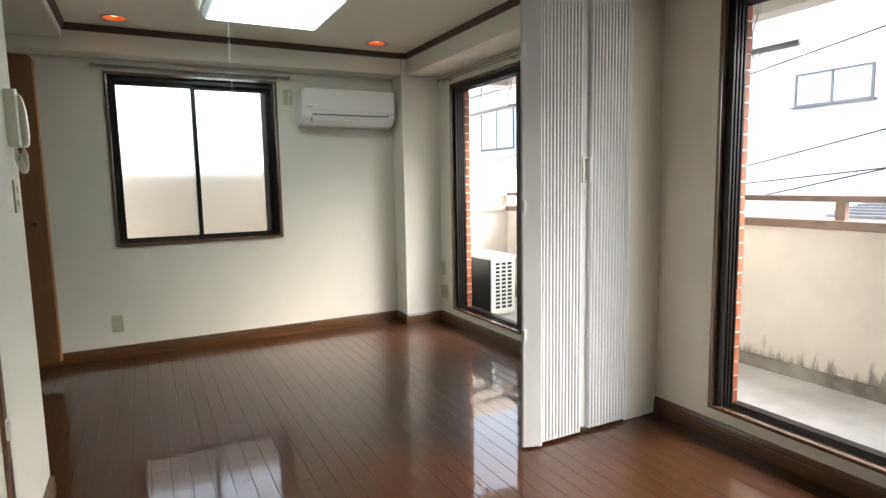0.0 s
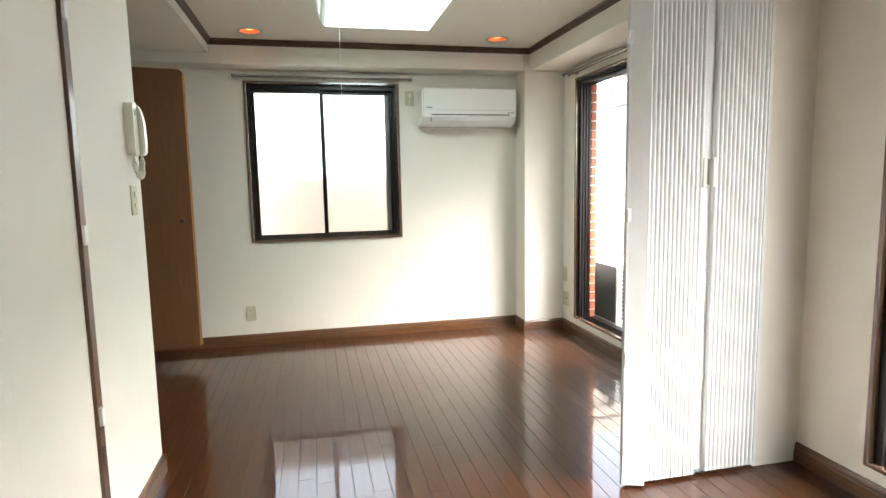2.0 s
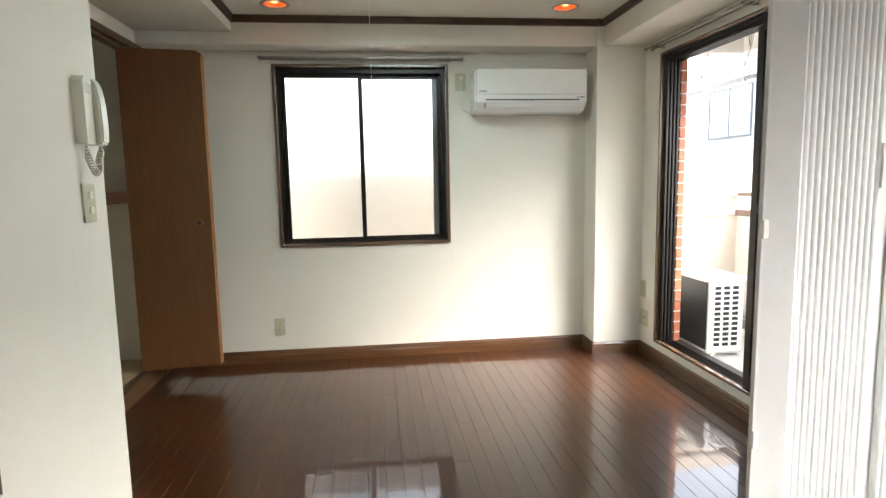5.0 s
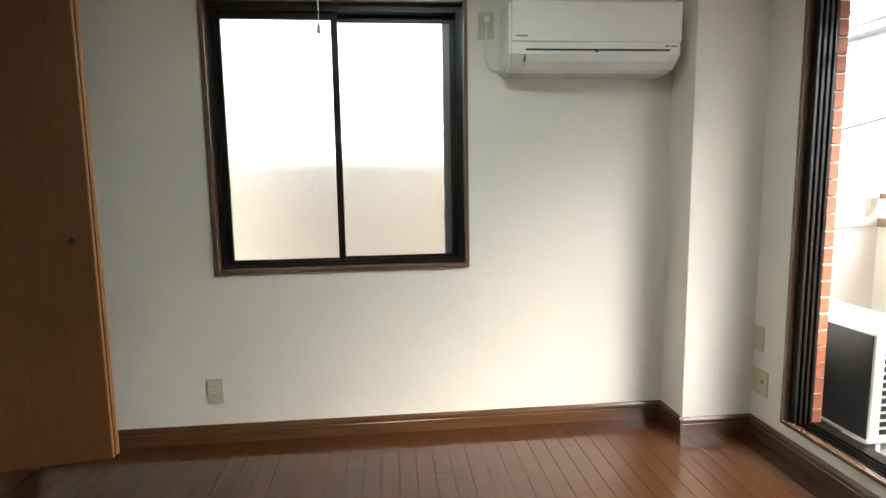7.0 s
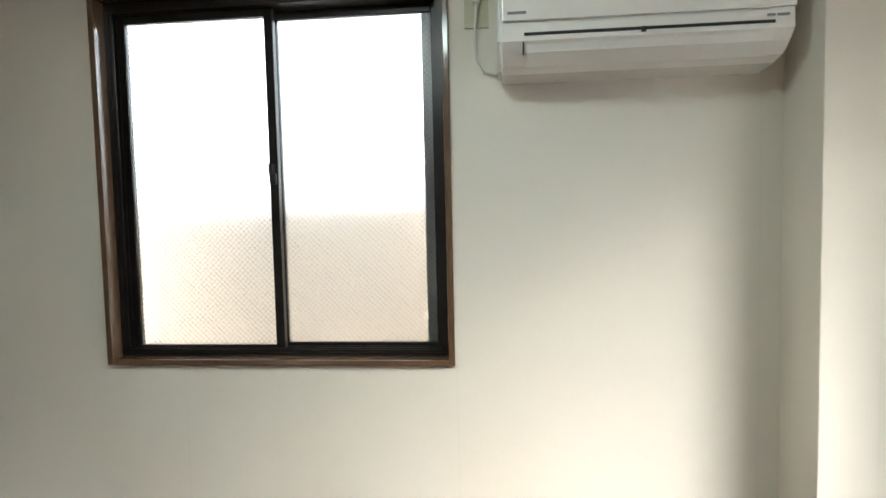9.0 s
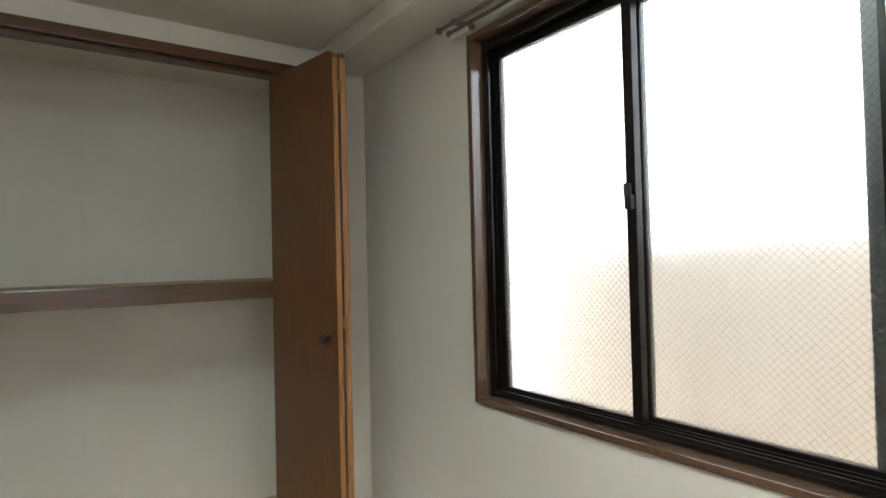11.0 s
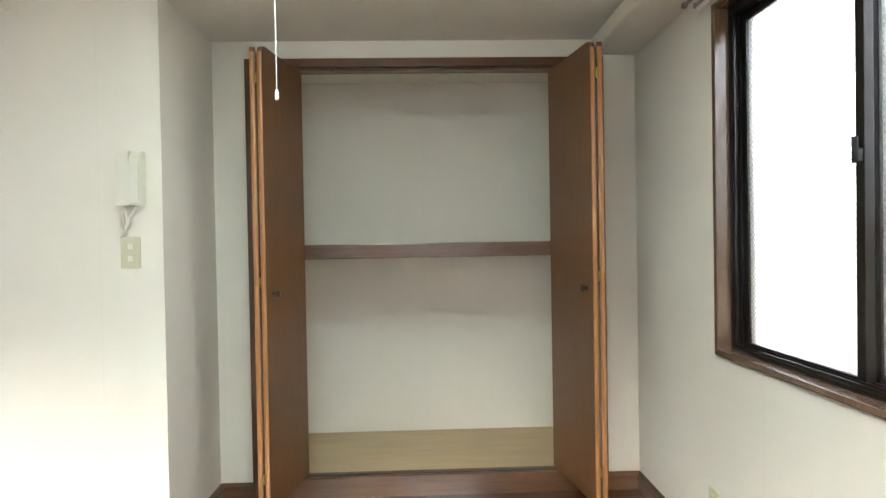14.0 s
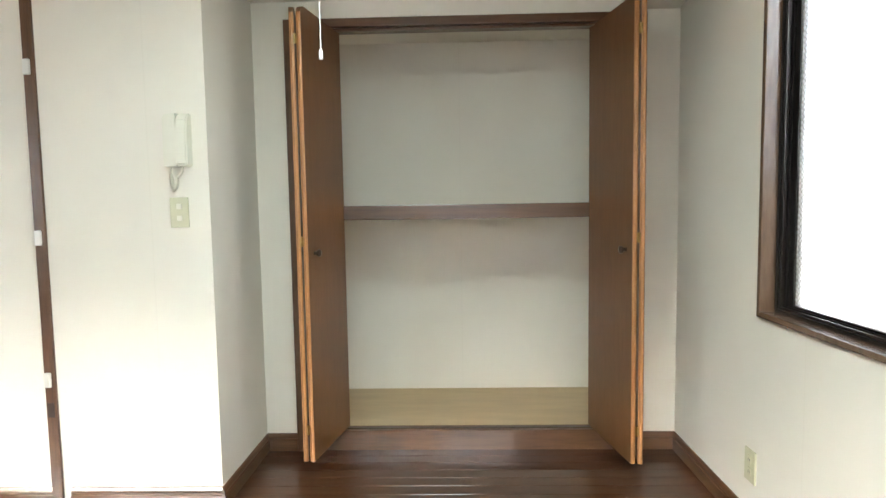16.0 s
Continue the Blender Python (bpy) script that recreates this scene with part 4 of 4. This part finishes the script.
# ---- door phone ----
phone = thing("door_phone", (XP, 4.178, 1.4), "white wall-mounted door phone with a coiled handset cord", "door phone")
part("base", sweep([(4.128, 1.40), (4.128, 1.585), (4.138, 1.60), (4.178, 1.605), (4.180, 1.40)], lambda u, v, q: (XP + q, u, v), 0.034), PHONE, phone)
hs = [(0.0, 1.398), (0.040, 1.398), (0.052, 1.405), (0.055, 1.45), (0.052, 1.53), (0.043, 1.58), (0.028, 1.602), (0.0, 1.606)]
bm = sweep(hs, lambda u, v, q: (XP + u, 4.184 + q, v), 0.045)
bmesh.ops.bevel(bm, geom=bm.edges[:], offset=0.005, segments=2, affect="EDGES", clamp_overlap=True)
part("handset", bm, PHONE, phone)
part("speaker_slots", boxes(*[(XP + 0.0325, 4.140 + 0.006 * i, 1.55, XP + 0.0352, 4.142 + 0.006 * i, 1.58) for i in range(5)]), PHONE, phone)
coil = []
path = [Vector((XP + 0.02, 4.150, 1.398)), Vector((XP + 0.022, 4.148, 1.365)), Vector((XP + 0.028, 4.156, 1.335)), Vector((XP + 0.034, 4.168, 1.312)), Vector((XP + 0.038, 4.178, 1.328)), Vector((XP + 0.038, 4.180, 1.355)), Vector((XP + 0.036, 4.198, 1.375)), Vector((XP + 0.034, 4.204, 1.40))]
turns, steps = 26, 26 * 9
for i in range(steps + 1):
    s = i / steps * (len(path) - 1)
    k = min(int(s), len(path) - 2)
    f = s - k
    p0, p1, p2, p3 = path[max(k - 1, 0)], path[k], path[k + 1], path[min(k + 2, len(path) - 1)]
    c = 0.5 * ((2 * p1) + (p2 - p0) * f + (2 * p0 - 5 * p1 + 4 * p2 - p3) * f * f + (3 * p1 - p0 - 3 * p2 + p3) * f ** 3)
    ang = 2 * math.pi * turns * i / steps
    rr = 0.009 * min(1.0, 6 * i / steps, 6 * (1 - i / steps)) + 0.0005
    coil.append(c + rr * Vector((math.cos(ang), 0.55 * math.sin(ang), 0.75 * math.sin(ang))))
part("coiled_cord", tube(coil, 0.0026, 6), PHONE, phone, smooth=True)

# ---- ceiling light ----
LX, LY, LS = 1.515, 5.06, 0.345
lamp = thing("ceiling_light", (LX, LY, CZ), "square fluorescent ceiling light, switched on, with a pull cord", "ceiling light")
part("base", boxes((LX - LS + 0.03, LY - LS + 0.03, CZ - 0.03, LX + LS - 0.03, LY + LS - 0.03, CZ)), PLASTIC, lamp)
bm = bmesh.new()
ring = []
for s, z in ((LS, CZ - 0.022), (LS, CZ - 0.05), (LS - 0.02, CZ - 0.075), (LS - 0.09, CZ - 0.09)):
    ring.append([bm.verts.new((LX + sx * s, LY + sy * s, z)) for sx, sy in ((-1, -1), (1, -1), (1, 1), (-1, 1))])
for u, v in zip(ring, ring[1:]):
    for k in range(4):
        bm.faces.new((u[k], u[(k + 1) % 4], v[(k + 1) % 4], v[k]))
bm.faces.new(ring[-1])
bmesh.ops.recalc_face_normals(bm, faces=bm.faces[:])
lamp_falloff(LAMPGLOW, LX, LY, LS)
part("diffuser", bm, LAMPGLOW, lamp)
part("rim", boxes((LX - LS - 0.012, LY - LS - 0.012, CZ - 0.03, LX + LS + 0.012, LY - LS, CZ - 0.018), (LX - LS - 0.012, LY + LS, CZ - 0.03, LX + LS + 0.012, LY + LS + 0.012, CZ - 0.018),
                  (LX - LS - 0.012, LY - LS, CZ - 0.03, LX - LS, LY + LS, CZ - 0.018), (LX + LS, LY - LS, CZ - 0.03, LX + LS + 0.012, LY + LS, CZ - 0.018)), PLASTIC, lamp)
CX, CY = 1.25, 4.948
part("pull_cord", tube([(CX, CY, 1.599), (CX, CY, CZ - 0.07)], 0.0011, 6), PLASTIC, lamp)
part("cord_knob", lathe([(0.0, 1.577), (0.0042, 1.578), (0.0046, 1.583), (0.004, 1.596), (0.002, 1.601), (0.0, 1.602)], (CX, CY, 0), "z", 12), PLASTIC, lamp, smooth=True)

for x, y in ((0.702, 5.87), (2.449, 5.842)):
    dl = thing("downlight", (x, y, CZ), "round recessed ceiling downlight with a copper reflector", "downlight", "ceiling downlights")
    part("ring", lathe([(0.066, 0.006), (0.066, -0.001), (0.069, -0.004), (0.080, -0.004), (0.086, 0.0)], (x, y, CZ), "z", 40, False), RINGBEIGE, dl, smooth=True)
    part("reflector", lathe([(0.0665, 0.001), (0.062, 0.025), (0.048, 0.055), (0.022, 0.075), (0.0, 0.078)], (x, y, CZ), "z", 32, False), COPPER, dl, smooth=True)
    part("bulb", lathe([(0.0, 0.008), (0.018, 0.012), (0.028, 0.026), (0.030, 0.04), (0.02, 0.06), (0.012, 0.076), (0.0, 0.077)], (x, y, CZ), "z", 20), BULB, dl, smooth=True)

# ---- balcony things ----
UX0, UX1, UY0, UY1, UZ0, UZ1 = 3.40, 3.65, 5.745, 6.47, 0.095, 0.59
unit = thing("outdoor_unit", (3.76, 6.2, BZ), "white outdoor air conditioner unit on plastic blocks", "outdoor unit")
part("body", boxes((UX0, UY0, UZ0, UX1, UY1, UZ1), bevel=0.012, seg=3), ACWHITE, unit)
part("lid", boxes((UX0 - 0.006, UY0 - 0.006, UZ1 - 0.02, UX1 + 0.006, UY1, UZ1 + 0.012), bevel=0.006), ACWHITE, unit)
part("coil_panel", boxes((UX0 - 0.006, UY0 + 0.012, UZ0 + 0.02, UX0 + 0.01, UY1 - 0.03, UZ1 - 0.022)), BLACKFIN, unit)
for r in range(12):
    for k in range(3):
        y0 = UX0 + 0.045 + 0.062 * k
        z0 = UZ0 + 0.045 + 0.0345 * r
        part("grille_cell", boxes((y0, UY0 - 0.002, z0, y0 + 0.042, UY0 + 0.01, z0 + 0.022)), BLACKFIN, unit)
for y in (UY0 + 0.06, UY1 - 0.12):
    part("foot_block", boxes((UX0 + 0.01, y, BZ, UX1 + 0.02, y + 0.09, UZ0 + 0.002), bevel=0.006), PLASTIC, unit)

hose = part("drain_hose", tube([(3.50, 5.80, UZ0), (3.46, 5.76, 0.085), (3.40, 5.70, 0.08), (3.34, 5.60, 0.08), (3.31, 5.52, 0.08)], 0.009, 10), PLASTIC, unit, smooth=True)
POLE_X, POLE_Z = 3.65, 1.885
pole = solid("laundry_pole", tube([(POLE_X, 3.34, POLE_Z), (POLE_X, 6.5, POLE_Z)], 0.016, 14), STEEL, "grey metal laundry pole resting in the ceiling hooks", "laundry pole", smooth=True)
for y in (3.56, 5.79, 6.28):
    hk = thing("laundry_hook", (POLE_X, y, 2.47), "bent steel laundry pole hanger under the balcony above", "laundry hook", "laundry hooks")
    part("rod", tube([(POLE_X - 0.0, y, 2.47), (POLE_X - 0.0, y, 2.06), (POLE_X - 0.035, y, 1.98), (POLE_X - 0.035, y, POLE_Z)] + [(POLE_X + 0.0 - 0.035 * math.cos(k * math.pi / 8), y, POLE_Z - 0.0 - 0.035 * math.sin(k * math.pi / 8)) for k in range(1, 9)], 0.0038, 8), STEEL, hk, smooth=True)
    part("brace", tube([(POLE_X, y - 0.09, 2.47), (POLE_X, y - 0.01, 2.08), (POLE_X, y + 0.01, 2.08), (POLE_X, y + 0.09, 2.47)], 0.003, 8), STEEL, hk)
    part("mount_plate", boxes((POLE_X - 0.03, y - 0.11, 2.462, POLE_X + 0.03, y + 0.11, 2.470)), STEEL, hk)

# ---- brick tile on the outer reveals ----
brick_me = mesh_of("brick", boxes((-0.022, -0.006, -0.0315, 0.022, 0.006, 0.0315), bevel=0.002, seg=1), BRICK)
for wname, y1 in (("reveal_near", D1_Y1), ("reveal_far", D2_Y1)):
    rv = structure("brick_" + wname, boxes((XE + 0.112, y1 - 0.026, BZ, XO + 0.004, y1 - 0.015, 2.19)), MORTAR, "orange-red brick tile reveal beside the balcony window", "wall")
    for i in range(27):
        ob = new("brick", brick_me)
        ob.parent = rv
        ob.location = (XE + 0.136, y1 - 0.030, D_Z0 + 0.03 + 0.0715 * i)

# ---- floor strips ----
PW, PL = 0.0757, 0.606


def strip(n):
    """A floor strip with eased long edges and square ends."""
    h, e = PW / 2 - 0.0008, 0.0007
    prof = [(-h, -0.0042), (h, -0.0042), (h, -e), (h - e, 0.0), (e - h, 0.0), (-h, -e)]
    return sweep(prof, lambda u, v, q: (u, 0.0003 - n / 2 + q, v), n - 0.0006)


plank_me = {n: mesh_of("plank", strip(n), FLOORWOOD) for n in (PL, 0.455, 0.303, 0.152)}
rng = random.Random(7)
near = bmesh.new()
x, col = XW + PW / 2, 0
while x < XE + PW / 2:
    y = (3.3 if x > XP - 0.1 else YJ - 0.03) - PL * ((col * 0.37) % 1.0) * 0.9
    while y < YN:
        n = PL if rng.random() < 0.75 else 0.455
        n = min((k for k in plank_me if y + k >= YN), default=n)
        ob = new("plank", plank_me[n])
        ob.parent = floor
        ob.location = (x, y + n / 2, FZ)
        y += n
    y = 3.3 - PL * ((col * 0.37) % 1.0) * 0.9
    while x > XP - 0.1 and y > YS:
        y -= PL
        y0 = max(y, YS - 0.05)
        bmesh.ops.create_cube(near, size=1.0, matrix=Matrix.Translation((x, (y0 + y + PL) / 2, FZ - 0.0021)) @ Matrix.Diagonal((PW - 0.0012, y + PL - y0 - 0.0007, 0.0042, 1)))
    x += PW
    col += 1
rest = part("plank_rest", near, FLOORWOOD_REST, floor)
tagged(rest, "glossy floor strips of the other room", kind="stuff")
